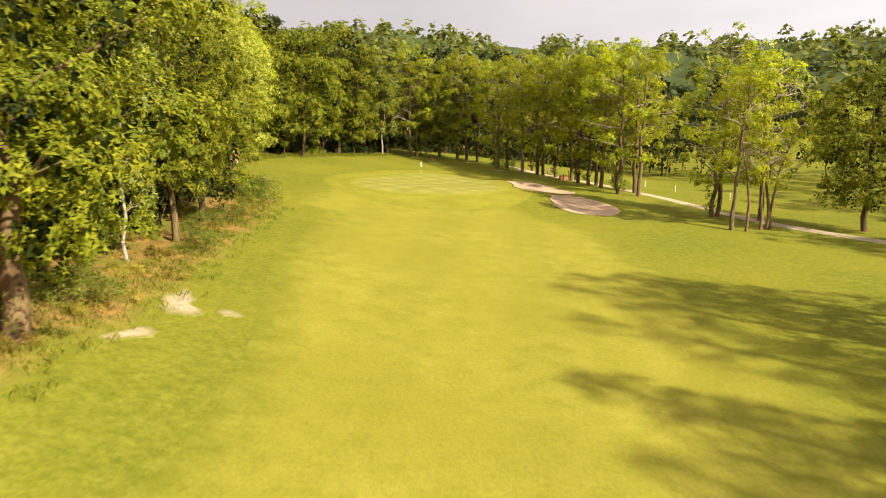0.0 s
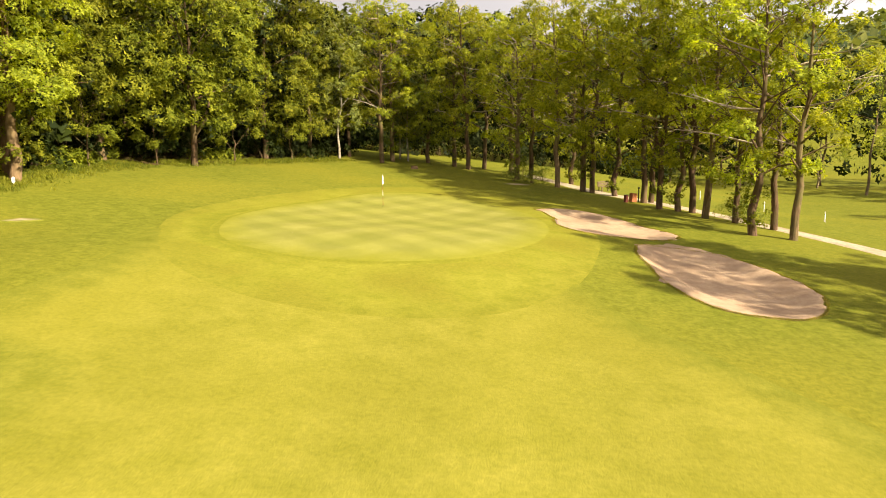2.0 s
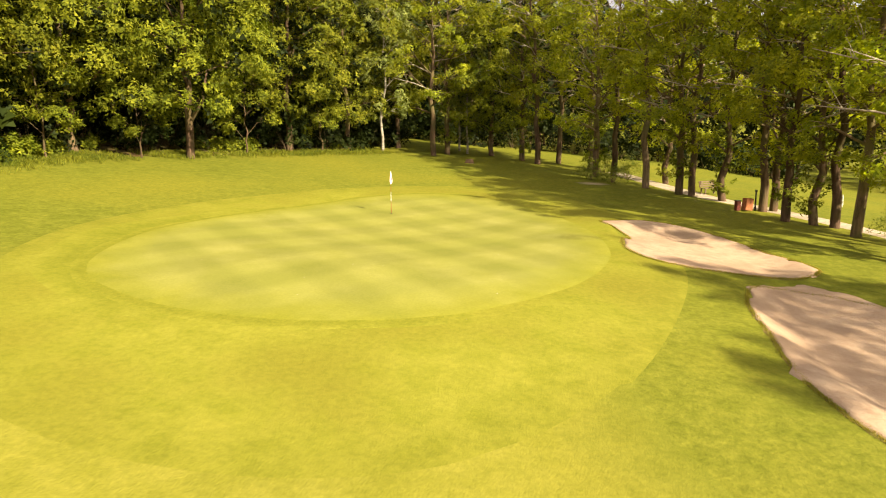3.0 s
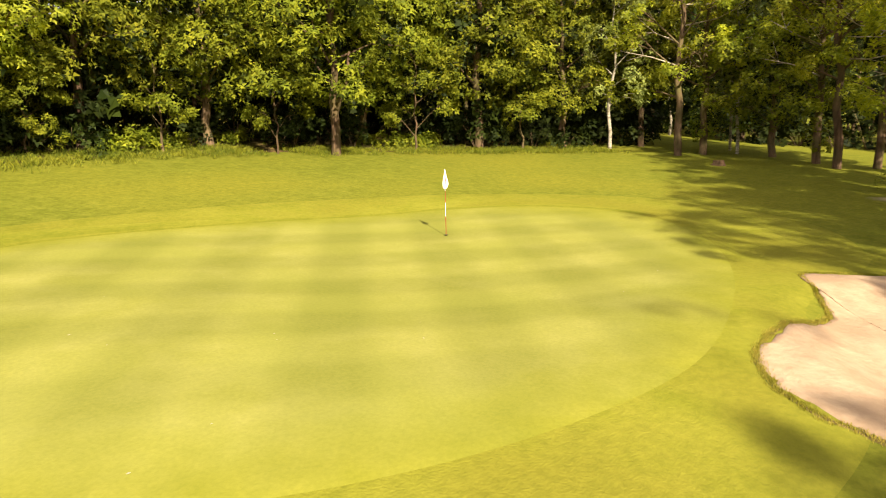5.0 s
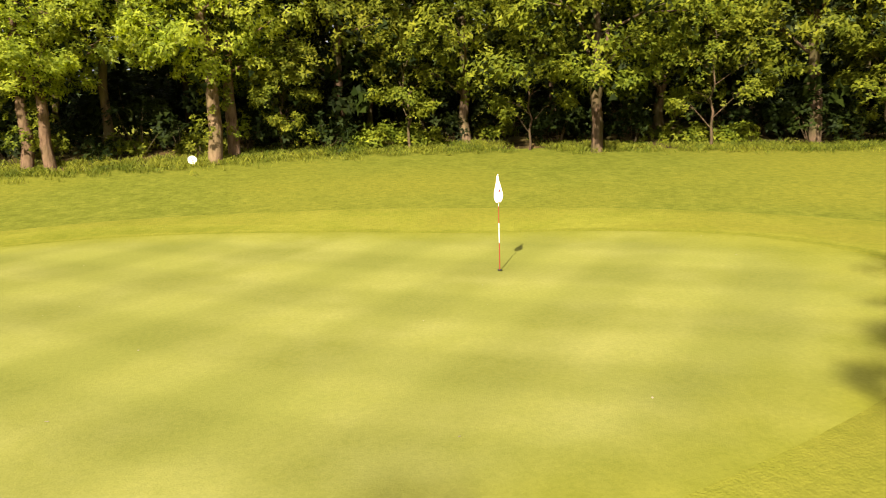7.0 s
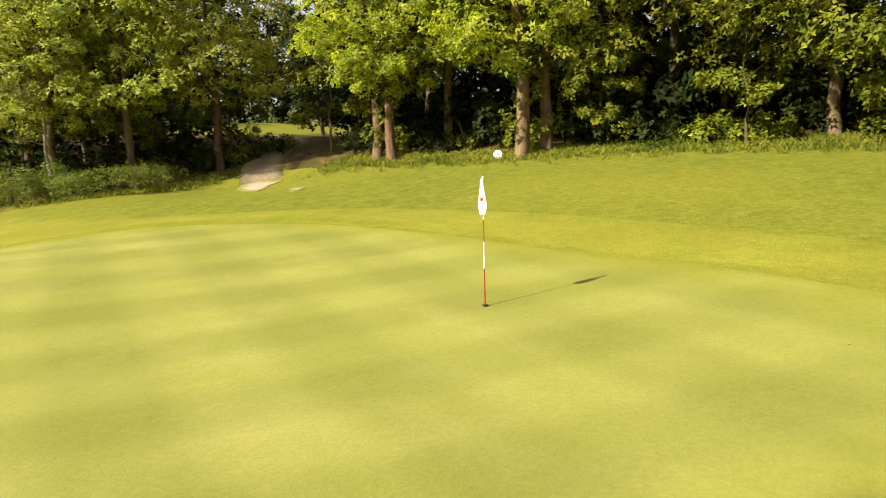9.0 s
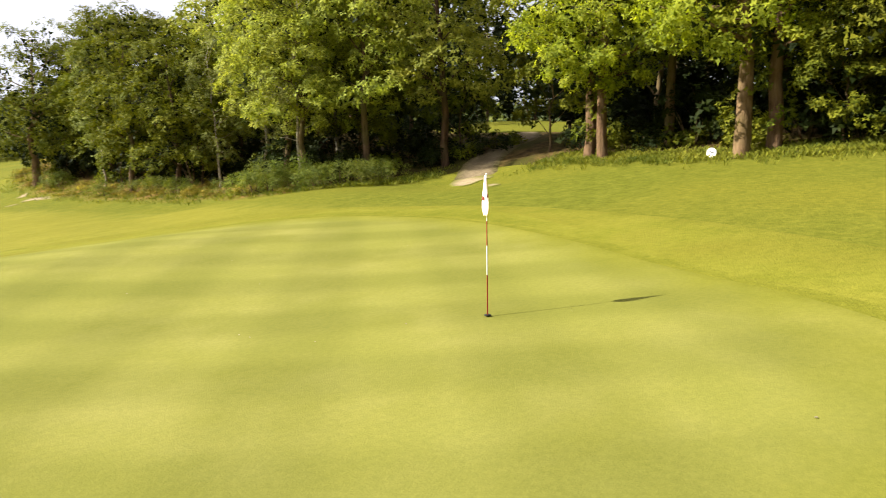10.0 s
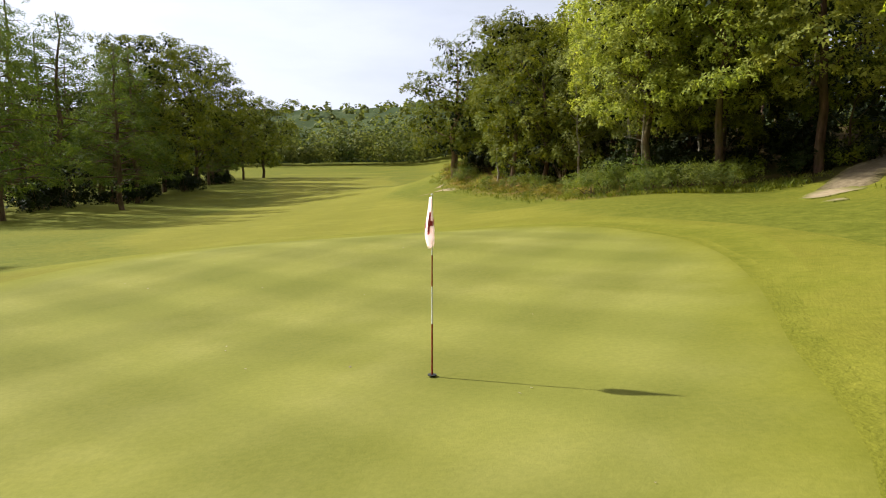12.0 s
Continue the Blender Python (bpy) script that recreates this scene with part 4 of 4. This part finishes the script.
def scatter(x0, x1, y0, y1, step, keep):
    spots, y = [], y0
    while y < y1:
        x = x0
        while x < x1:
            px, py = x + place_rng.uniform(-0.38, 0.38) * step, y + place_rng.uniform(-0.38, 0.38) * step
            if keep(px, py):
                spots.append((px, py))
            x += step
        y += step
    return spots


def off_track(x, y):
    """Clear of the woodland track and of the sunny clearing at its end."""
    line = 69.5 + 0.53 * (x + 22.5) if x > -31 else 65.0 + 0.89 * (x + 31)
    return abs(y - line) > 4.2 and math.hypot(x + 52, y - 46) > 13


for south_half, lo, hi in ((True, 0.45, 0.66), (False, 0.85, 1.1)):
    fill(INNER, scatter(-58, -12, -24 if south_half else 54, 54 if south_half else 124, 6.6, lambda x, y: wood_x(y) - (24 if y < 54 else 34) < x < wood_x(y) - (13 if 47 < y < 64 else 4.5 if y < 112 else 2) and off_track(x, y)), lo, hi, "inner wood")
fill(OPEN_WOOD, scatter(-34, -14, 47, 64, 6.5, lambda x, y: wood_x(y) - 13 < x < wood_x(y) - 5 and off_track(x, y)), 0.6, 0.85, "open wood")
fill(INNER, scatter(-64, -36, 6, 33, 6.5, lambda x, y: off_track(x, y)), 0.95, 1.2, "wood behind the clearing")
fill(INNER[:1] + OPEN_WOOD, scatter(-92, -64, 18, 60, 7.0, lambda x, y: x + 0.35 * (y - 40) < -66), 0.9, 1.15, "wood behind the clearing")
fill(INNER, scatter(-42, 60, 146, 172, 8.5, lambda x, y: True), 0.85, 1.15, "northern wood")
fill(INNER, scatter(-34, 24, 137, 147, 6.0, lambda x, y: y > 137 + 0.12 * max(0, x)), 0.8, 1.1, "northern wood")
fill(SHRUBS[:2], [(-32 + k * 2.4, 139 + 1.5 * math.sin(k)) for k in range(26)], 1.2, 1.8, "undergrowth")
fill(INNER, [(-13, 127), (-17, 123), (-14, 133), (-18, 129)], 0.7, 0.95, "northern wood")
fill(SHRUBS[:2], [(-11.6, 122.8), (-13.2, 121.0), (-12.8, 125.0), (-14.5, 118.5), (-15.5, 121.5)], 1.0, 1.4, "undergrowth")
fill(INNER[:1] + OPEN_WOOD, scatter(44, 96, 60, 150, 10.0, lambda x, y: x > 62 - 0.35 * (y - 80) + 10 * math.sin(y * 0.07)), 0.85, 1.1, "eastern wood")
fill(LARCHES, scatter(34, 50, -124, 24, 9.5, lambda x, y: x > (35 if y < 0 else 41) + 3 * math.sin(y * 0.1)), 0.85, 1.2, "south-eastern wood")
fill(INNER, scatter(50, 62, -124, 24, 9.5, lambda x, y: True), 0.9, 1.1, "south-eastern wood")
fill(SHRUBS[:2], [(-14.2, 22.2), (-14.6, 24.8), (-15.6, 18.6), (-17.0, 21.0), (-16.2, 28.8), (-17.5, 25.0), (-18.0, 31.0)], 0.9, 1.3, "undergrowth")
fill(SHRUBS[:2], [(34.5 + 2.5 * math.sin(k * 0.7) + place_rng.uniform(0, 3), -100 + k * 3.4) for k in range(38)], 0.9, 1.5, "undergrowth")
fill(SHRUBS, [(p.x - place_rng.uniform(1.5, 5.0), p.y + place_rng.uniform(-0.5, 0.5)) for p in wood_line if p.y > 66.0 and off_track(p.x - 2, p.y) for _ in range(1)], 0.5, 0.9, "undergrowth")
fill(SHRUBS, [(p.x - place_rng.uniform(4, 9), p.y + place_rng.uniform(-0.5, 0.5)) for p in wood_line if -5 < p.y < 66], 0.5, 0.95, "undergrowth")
# near-black shrubs deepen the painted shade between the trunks
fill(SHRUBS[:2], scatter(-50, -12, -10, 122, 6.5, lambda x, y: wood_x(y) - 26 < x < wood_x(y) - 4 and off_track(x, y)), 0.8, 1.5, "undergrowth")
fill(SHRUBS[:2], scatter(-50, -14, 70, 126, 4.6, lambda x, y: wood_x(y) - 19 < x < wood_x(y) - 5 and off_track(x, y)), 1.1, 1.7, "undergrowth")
fill(HEATHS, [(p.x - place_rng.uniform(0.0, 4.4), p.y + place_rng.uniform(-0.5, 0.5)) for p in wood_line if 8 < p.y < 62], 0.4, 0.9, "heath along the wood's edge")
fill(BROOMS, [(p.x - place_rng.uniform(0.2, 2.6), p.y + place_rng.uniform(-0.5, 0.5)) for p in wood_line if (20 < p.y < 26 and place_rng.random() < 0.5) or (38 < p.y < 63 and place_rng.random() < 0.6)], 0.45, 1.05, "broom along the wood's edge")
fill(BROOMS, [(-16.9, 62.3), (-17.8, 63.2), (-16.0, 61.2), (-18.8, 63.9), (-15.2, 60.0), (-17.2, 61.2), (-20.0, 64.4), (-14.8, 58.6)], 0.9, 1.15, "broom along the wood's edge")
fill(BROOMS, [(7.5, 111.0), (9.0, 110.2), (22.6, 93.6), (23.1, 92.4), (10.3, 113.0), (8.6, 116.5)], 0.7, 1.0, "broom along the path")

# far woods on the hills
far_rng = np.random.default_rng(3)
far_quads = []
for i in range(2080):
    a = far_rng.uniform(0, 2 * math.pi)
    r = far_rng.uniform(150, 460) if i < 780 else far_rng.uniform(460, 800)
    x, y = r * math.cos(a), 60 + r * math.sin(a)
    if i >= 1900:
        a, r = far_rng.uniform(-2.0, -1.1), far_rng.uniform(285, 335)
        x, y = r * math.cos(a), 60 + r * math.sin(a)
    elif i >= 1640:
        a, r = far_rng.uniform(0.1, 2.6), far_rng.uniform(185, 340)
        x, y = r * math.cos(a), 60 + r * math.sin(a)
    elif i >= 1420:
        a, r = far_rng.uniform(-2.4, -0.9), far_rng.uniform(480, 780)
        x, y = r * math.cos(a), 60 + r * math.sin(a)
    elif i >= 1150:
        a, r = far_rng.uniform(-2.4, -0.7), far_rng.uniform(270, 340)
        x, y = r * math.cos(a), 60 + r * math.sin(a)
    elif y < 60 and r < 330:
        continue
    near_south = 1150 <= i < 1420 or i >= 1900
    h, w = (far_rng.uniform(8, 22), far_rng.uniform(3.0, 7.0)) if near_south else (far_rng.uniform(14, 21), far_rng.uniform(4, 6.5))
    z = ground_z(x, y)
    n = 190 if near_south else 64 if r < 345 else 40
    d = unit(far_rng.normal(size=(n, 3)))
    c = np.array((x, y, z + h * 0.56)) + d * (w, w, h * 0.46) * far_rng.uniform(0.75, 1.05, (n, 1))
    s = (0.62 if near_south else 1.4 if r < 345 else 2.1) * far_rng.uniform(0.7, 1.3, (n, 1))
    up = unit(d + far_rng.normal(size=(n, 3)) * 0.5 + (0, 0, 0.4))
    e1 = unit(np.cross(up, far_rng.normal(size=(n, 3))))
    e2 = np.cross(up, e1)
    far_quads.append(np.stack([c - e1 * s, c + e2 * s * 0.8, c + e1 * s, c - e2 * s * 0.8], 1).reshape(-1, 3))
# the closed canopy on the hillsides, as one rolling sheet of crowns
cv, cf, n_turn, n_out = [], [], 420, 40
for j in range(n_out + 1):
    for i in range(n_turn):
        a = 2 * math.pi * (i + 0.5 * (j % 2)) / n_turn
        near = 345 - 155 * smoothstep(0.0, 0.35, math.sin(a))
        r = near * (900 / near) ** (j / n_out)
        x, y = r * math.cos(a), 60 + r * math.sin(a)
        crown = 5.5 * noise.noise((x * 0.11, y * 0.11, 0.0)) + 3.0 * noise.noise((x * 0.31, y * 0.31, 5.0))
        cv.append((x, y, ground_z(x, y) + (11 + crown if j else 0.0)))
for j in range(n_out):
    for i in range(n_turn):
        k = (i + 1) % n_turn
        cf.append((j * n_turn + i, j * n_turn + k, (j + 1) * n_turn + k, (j + 1) * n_turn + i))
canopy = mesh_object("hill_canopy", cv, cf, HILL, smooth=True)
tagged(canopy, "closed dark green tree canopy on distant hillsides", "woods", kind="stuff")
far_woods = leaf_mesh("far_woods", np.concatenate(far_quads), FAR_LEAF, None)
tagged(far_woods, "distant dark green woods covering the hills", "woods", kind="stuff")


# grass tufts along the edges
def tufts(name, spots, label, height=0.28, blades=7, mat=TUFT, loose=0.11, half=0.011):
    rng = np.random.default_rng(len(spots))
    b = np.repeat(np.array([(x, y, ground_z(x, y) + 0.02) for x, y in spots]), blades, 0)
    b = b + rng.normal(size=b.shape) * (loose, loose, 0)
    az = rng.uniform(0, 6.28, len(b))
    d = np.stack([np.cos(az), np.sin(az), 0 * az], 1)
    s = np.stack([-np.sin(az), np.cos(az), 0 * az], 1)
    h = height * rng.uniform(0.5, 1.3, (len(b), 1))
    up = np.array((0, 0, 1.0))
    q = np.stack([b - s * half, b + s * half, b + s * half * 0.7 + up * h * 0.7 + d * h * 0.25, b - s * half * 0.4 + up * h + d * h * 0.6], 1)
    ob = leaf_mesh(name, q.reshape(-1, 3), mat, None)
    return tagged(ob, label, "grass", kind="stuff")


edge_spots = [(p.x + place_rng.gauss(-0.7, 0.9), p.y + place_rng.uniform(-0.8, 0.8)) for p in wood_line if p.y > 5 and (off_track(p.x, p.y) or p.y > 75) for _ in range(84 if p.y > 64 else 26) if noise.noise((p.x * 0.35, p.y * 0.35, 2.0)) > -0.45]
tufts("edge_grass", edge_spots, "long rough grass along the wood's edge", 0.21, 9, loose=0.18)
rim_spots = []
for rim in (FRONT_RIM, REAR_RIM):
    edge = outline(rim, 60)
    mid = sum(edge, Vector((0, 0))) / len(edge)
    for p in edge:
        d = (p - mid).normalized()
        for _ in range(4):
            q = p + d * (place_rng.gauss(0.03, 0.05) + 0.06 * noise.noise((p.x * 1.7, p.y * 1.7, 6.0)))
            rim_spots.append((q.x, q.y))
tufts("bunker_grass", rim_spots, "ragged dry grass hanging over the bunker rims", 0.045, 4, RIM_GRASS, 0.03, 0.005)

# ---- the flag ----
def flagstick(x, y):
    z0 = ground_z(x, y) + 0.055
    thing = tagged(new("golf_flag"), "red and white striped flagstick with a limp white flag", "flagstick")
    thing.matrix_basis = pose(x, y, z0)
    marks = [0.0, 0.62, 1.06, 1.43, 2.12]
    for i, (a, b) in enumerate(zip(marks[:-1], marks[1:])):
        bm = bmesh.new()
        bmesh.ops.create_cone(bm, cap_ends=True, segments=12, radius1=0.0115 - 0.0012 * i, radius2=0.0105 - 0.0012 * i, depth=b - a, matrix=Matrix.Translation((0, 0, (a + b) / 2)))
        part("pole_section", bm, RED if i % 2 == 0 else WHITE, thing, "red painted section" if i % 2 == 0 else "white painted section")
    # no hole is cut: a flat dark disc paints the shade inside it
    bm = bmesh.new()
    bmesh.ops.create_cone(bm, cap_ends=True, segments=20, radius1=0.054, radius2=0.054, depth=0.012, matrix=Matrix.Translation((0, 0, 0.004)))
    part("hole_cup", bm, DARK, thing, "flat dark disc in place of the hole's shaded inside")
    bm = bmesh.new()
    bmesh.ops.create_uvsphere(bm, u_segments=10, v_segments=6, radius=0.016, matrix=Matrix.Translation((0, 0, 2.125)))
    part("finial", bm, WHITE, thing)
    # limp cloth hanging in folds on both sides of the pole
    verts, faces, nu, nv = [], [], 28, 30
    for j in range(nv + 1):
        v = j / nv
        wide = math.sin(math.pi * min(1, 0.05 + 0.82 * v ** 1.8)) ** 0.85
        for i in range(nu + 1):
            u = i / nu
            off = (u - 0.42) * 0.175 * wide
            fold = math.sin(u * 10.0 + v * 1.4) * 0.046 * (0.2 + 0.8 * wide) + 0.017
            verts.append((off * 0.8 + fold * 0.6, off * 0.6 - fold * 0.8, 2.11 - 0.60 * v - 0.05 * abs(u - 0.42) * (1 - v)))
    for j in range(nv):
        for i in range(nu):
            faces.append((j * (nu + 1) + i, j * (nu + 1) + i + 1, (j + 1) * (nu + 1) + i + 1, (j + 1) * (nu + 1) + i))
    cloth = mesh_object("flag_cloth", verts, faces, CLOTH, thing, True, "limp white flag cloth with a red motif")
    s = cloth.modifiers.new("thickness", "SOLIDIFY")
    s.thickness = 0.003
    # the red motif: patches riding on the cloth
    red = [k for k, f in enumerate(faces) if 12 <= (k // nu) - (k % nu) // 6 <= 14 and 9 <= (k % nu) <= 23 or 9 <= (k // nu) <= 21 and 15 <= (k % nu) <= 18]
    for lift in (0.005, -0.008):
        rv, rf = [], []
        for k in red:
            a, b, c, d = (Vector(verts[q]) for q in faces[k])
            n = (b - a).cross(d - a).normalized() * lift
            rf.append(tuple(range(len(rv), len(rv) + 4)))
            rv += [a + n, b + n, c + n, d + n]
        mesh_object("flag_motif", rv, rf, RED, cloth)
    return thing


flagstick(-3.0, 90.0)


# ---- small things ----
def round_marker(x, y):
    """A round white disc on a short post."""
    thing = tagged(new("distance_marker"), "round white disc marker on a short post by the trees", "marker")
    thing.matrix_basis = pose(x, y, ground_z(x, y) + 0.05, 0, 0, 100)
    bm = bmesh.new()
    bmesh.ops.create_cone(bm, cap_ends=True, segments=32, radius1=0.205, radius2=0.205, depth=0.035, matrix=Matrix.Translation((0, 0, 0.25)) @ Matrix.Rotation(math.pi / 2, 4, "X"))
    bmesh.ops.bevel(bm, geom=[e for e in bm.edges if e.calc_face_angle(0) > 1], offset=0.008, segments=2, affect="EDGES")
    part("disc", bm, WHITE, thing)
    bm = bmesh.new()
    bmesh.ops.create_cone(bm, cap_ends=True, segments=10, radius1=0.03, radius2=0.025, depth=0.4, matrix=Matrix.Translation((0, 0.05, 0.1)))
    part("post", bm, WOOD, thing)
    bm = bmesh.new()
    for dx, dz, w in ((-0.05, 0.31, 0.10), (0.04, 0.25, 0.14)):
        bmesh.ops.create_cube(bm, size=1, matrix=Matrix.Translation((dx, -0.0215, dz)) @ Matrix.Diagonal((w, 0.006, 0.03, 1)))
    part("plain_bars", bm, DARK, thing, "dark marks")
    return thing


round_marker(-23.75, 82.3)


def box(bm, x, y, z, sx, sy, sz, turn=0.0):
    bmesh.ops.create_cube(bm, size=1, matrix=Matrix.Translation((x, y, z)) @ Matrix.Rotation(turn, 4, "Z") @ Matrix.Diagonal((sx, sy, sz, 1)))
    return bm


def litter_bin(x, y, turn):
    thing = tagged(new("litter_bin"), "weathered orange wooden box bin beside the cart path", "bin")
    thing.matrix_basis = pose(x, y, ground_z(x, y) + 0.02, 0, 6, turn) @ Matrix.Scale(0.72, 4)
    for i in range(5):
        part("slat", box(bmesh.new(), -0.28 + i * 0.14, -0.26, 0.55, 0.125, 0.025, 1.0), ORANGE, thing)
        part("slat", box(bmesh.new(), -0.28 + i * 0.14, 0.26, 0.55, 0.125, 0.025, 1.0), ORANGE, thing)
    part("side_panel", box(bmesh.new(), -0.36, 0, 0.55, 0.025, 0.5, 1.0), ORANGE, thing)
    part("side_panel", box(bmesh.new(), 0.36, 0, 0.55, 0.025, 0.5, 1.0), ORANGE, thing)
    part("floor_panel", box(bmesh.new(), 0, 0, 0.07, 0.7, 0.5, 0.03), DARK, thing)
    return thing


def post_thing(name, label, category, x, y, h, r, mat, cap=None, lean=0):
    thing = tagged(new(name), label, category)
    thing.matrix_basis = pose(x, y, ground_z(x, y) - 0.05, 0, lean, 0)
    bm = bmesh.new()
    bmesh.ops.create_cone(bm, cap_ends=True, segments=12, radius1=r, radius2=r * 0.92, depth=h, matrix=Matrix.Translation((0, 0, h / 2)))
    part("post", bm, mat, thing)
    if cap:
        bm = bmesh.new()
        bmesh.ops.create_uvsphere(bm, u_segments=12, v_segments=8, radius=r * 1.8, matrix=Matrix.Translation((0, 0, h)))
        part("cap", bm, cap, thing)
    return thing


litter_bin(16.5, 100.6, 30)
tagged(post_thing("ball_washer", "dark ball washer on a post beside the bin", "ball washer", 17.1, 101.1, 1.25, 0.05, DARK, DARK), group="tee furniture")


def red_box(x, y):
    thing = tagged(new("club_rack"), "small dark red box stand beside the path", "box")
    thing.matrix_basis = pose(x, y, ground_z(x, y) + 0.01, 0, 0, 25) @ Matrix.Scale(0.72, 4)
    part("body", box(bmesh.new(), 0, 0, 0.42, 0.36, 0.36, 0.8), MAROON, thing)
    part("lid", box(bmesh.new(), 0, 0, 0.85, 0.40, 0.40, 0.05), DARK, thing)
    return thing


red_box(15.9, 100.3)
tagged(post_thing("sign_post", "small dark sign on a thin post beside the path", "sign", 22.7, 92.0, 0.9, 0.03, DARK, DARK), group="tee furniture")


def bench(x, y, turn):
    thing = tagged(new("park_bench"), "dark weathered wooden bench beside the cart path", "bench")
    thing.matrix_basis = pose(x, y, ground_z(x, y) + 0.05, 0, 0, turn)
    for i in range(4):
        part("seat_slat", box(bmesh.new(), 0, -0.18 + i * 0.12, 0.45, 1.6, 0.095, 0.035), WOOD, thing)
    for i in range(3):
        part("back_slat", box(bmesh.new(), 0, 0.27 + 0.03 * i, 0.58 + i * 0.14, 1.6, 0.03, 0.1), WOOD, thing)
    for sx in (-0.65, 0.65):
        for sy in (-0.16, 0.2):
            part("leg", box(bmesh.new(), sx, sy, 0.21, 0.07, 0.07, 0.45), WOOD, thing)
        part("back_post", box(bmesh.new(), sx, 0.31, 0.66, 0.06, 0.05, 0.5), WOOD, thing)
    return thing


bench(15.6, 107.6, 40)
for x, y in [(24.6, 108.5), (31.5, 99.0), (28.5, 103.5), (36.0, 91.0)]:
    tagged(post_thing("marker_post", "thin white marker post on the far fairway", "marker post", x, y, 0.9, 0.04, WHITE), group="white marker posts")


def stump(x, y, radius, height, label):
    """A cut trunk with a flared foot and a pale top."""
    thing = tagged(new("tree_stump"), label, "stump")
    thing.matrix_basis = pose(x, y, ground_z(x, y) - 0.05)
    rng = np.random.default_rng(int(abs(x * 10)))
    verts, faces, sides = [], [], 18
    for z, k in ((0.0, 1.45), (0.12, 1.15), (height * 0.55, 1.0), (height, 0.94)):
        for i in range(sides):
            a = 2 * math.pi * i / sides
            q = radius * k * (1 + 0.10 * math.sin(5 * a + 1) * (1.6 - z / height) + 0.03 * rng.normal())
            verts.append((q * math.cos(a), q * math.sin(a), z))
    for j in range(3):
        for i in range(sides):
            faces.append((j * sides + i, j * sides + (i + 1) % sides, (j + 1) * sides + (i + 1) % sides, (j + 1) * sides + i))
    mesh_object("trunk", verts, faces, BARK_RED, thing, True)
    top = [(x * 1.0, y * 1.0, z + 0.004) for x, y, z in verts[-sides:]]
    mesh_object("cut_face", top, [tuple(range(sides))], EARTH, thing, False, "weathered brown cut face")
    return thing


stump(-2.6, 115.6, 0.32, 0.35, "low weathered tree stump under the trees")
fleck_rng = np.random.default_rng(8)
fleck = []
for fx, fy in fleck_rng.uniform((-8, 72), (5, 96), (46, 2)):
    c = np.array((fx, fy, ground_z(fx, fy) + 0.045))
    a, s = fleck_rng.uniform(0, 6.28), fleck_rng.uniform(0.012, 0.03)
    u, v = np.array((math.cos(a), math.sin(a), 0.15)) * s, np.array((-math.sin(a), math.cos(a), 0.1)) * s * 0.7
    fleck += [c - u, c + v, c + u, c - v]
tagged(leaf_mesh("fallen_leaves", np.array(fleck), DEADWOOD, None), "a few dry pale leaves scattered on the green", "leaves", kind="stuff")
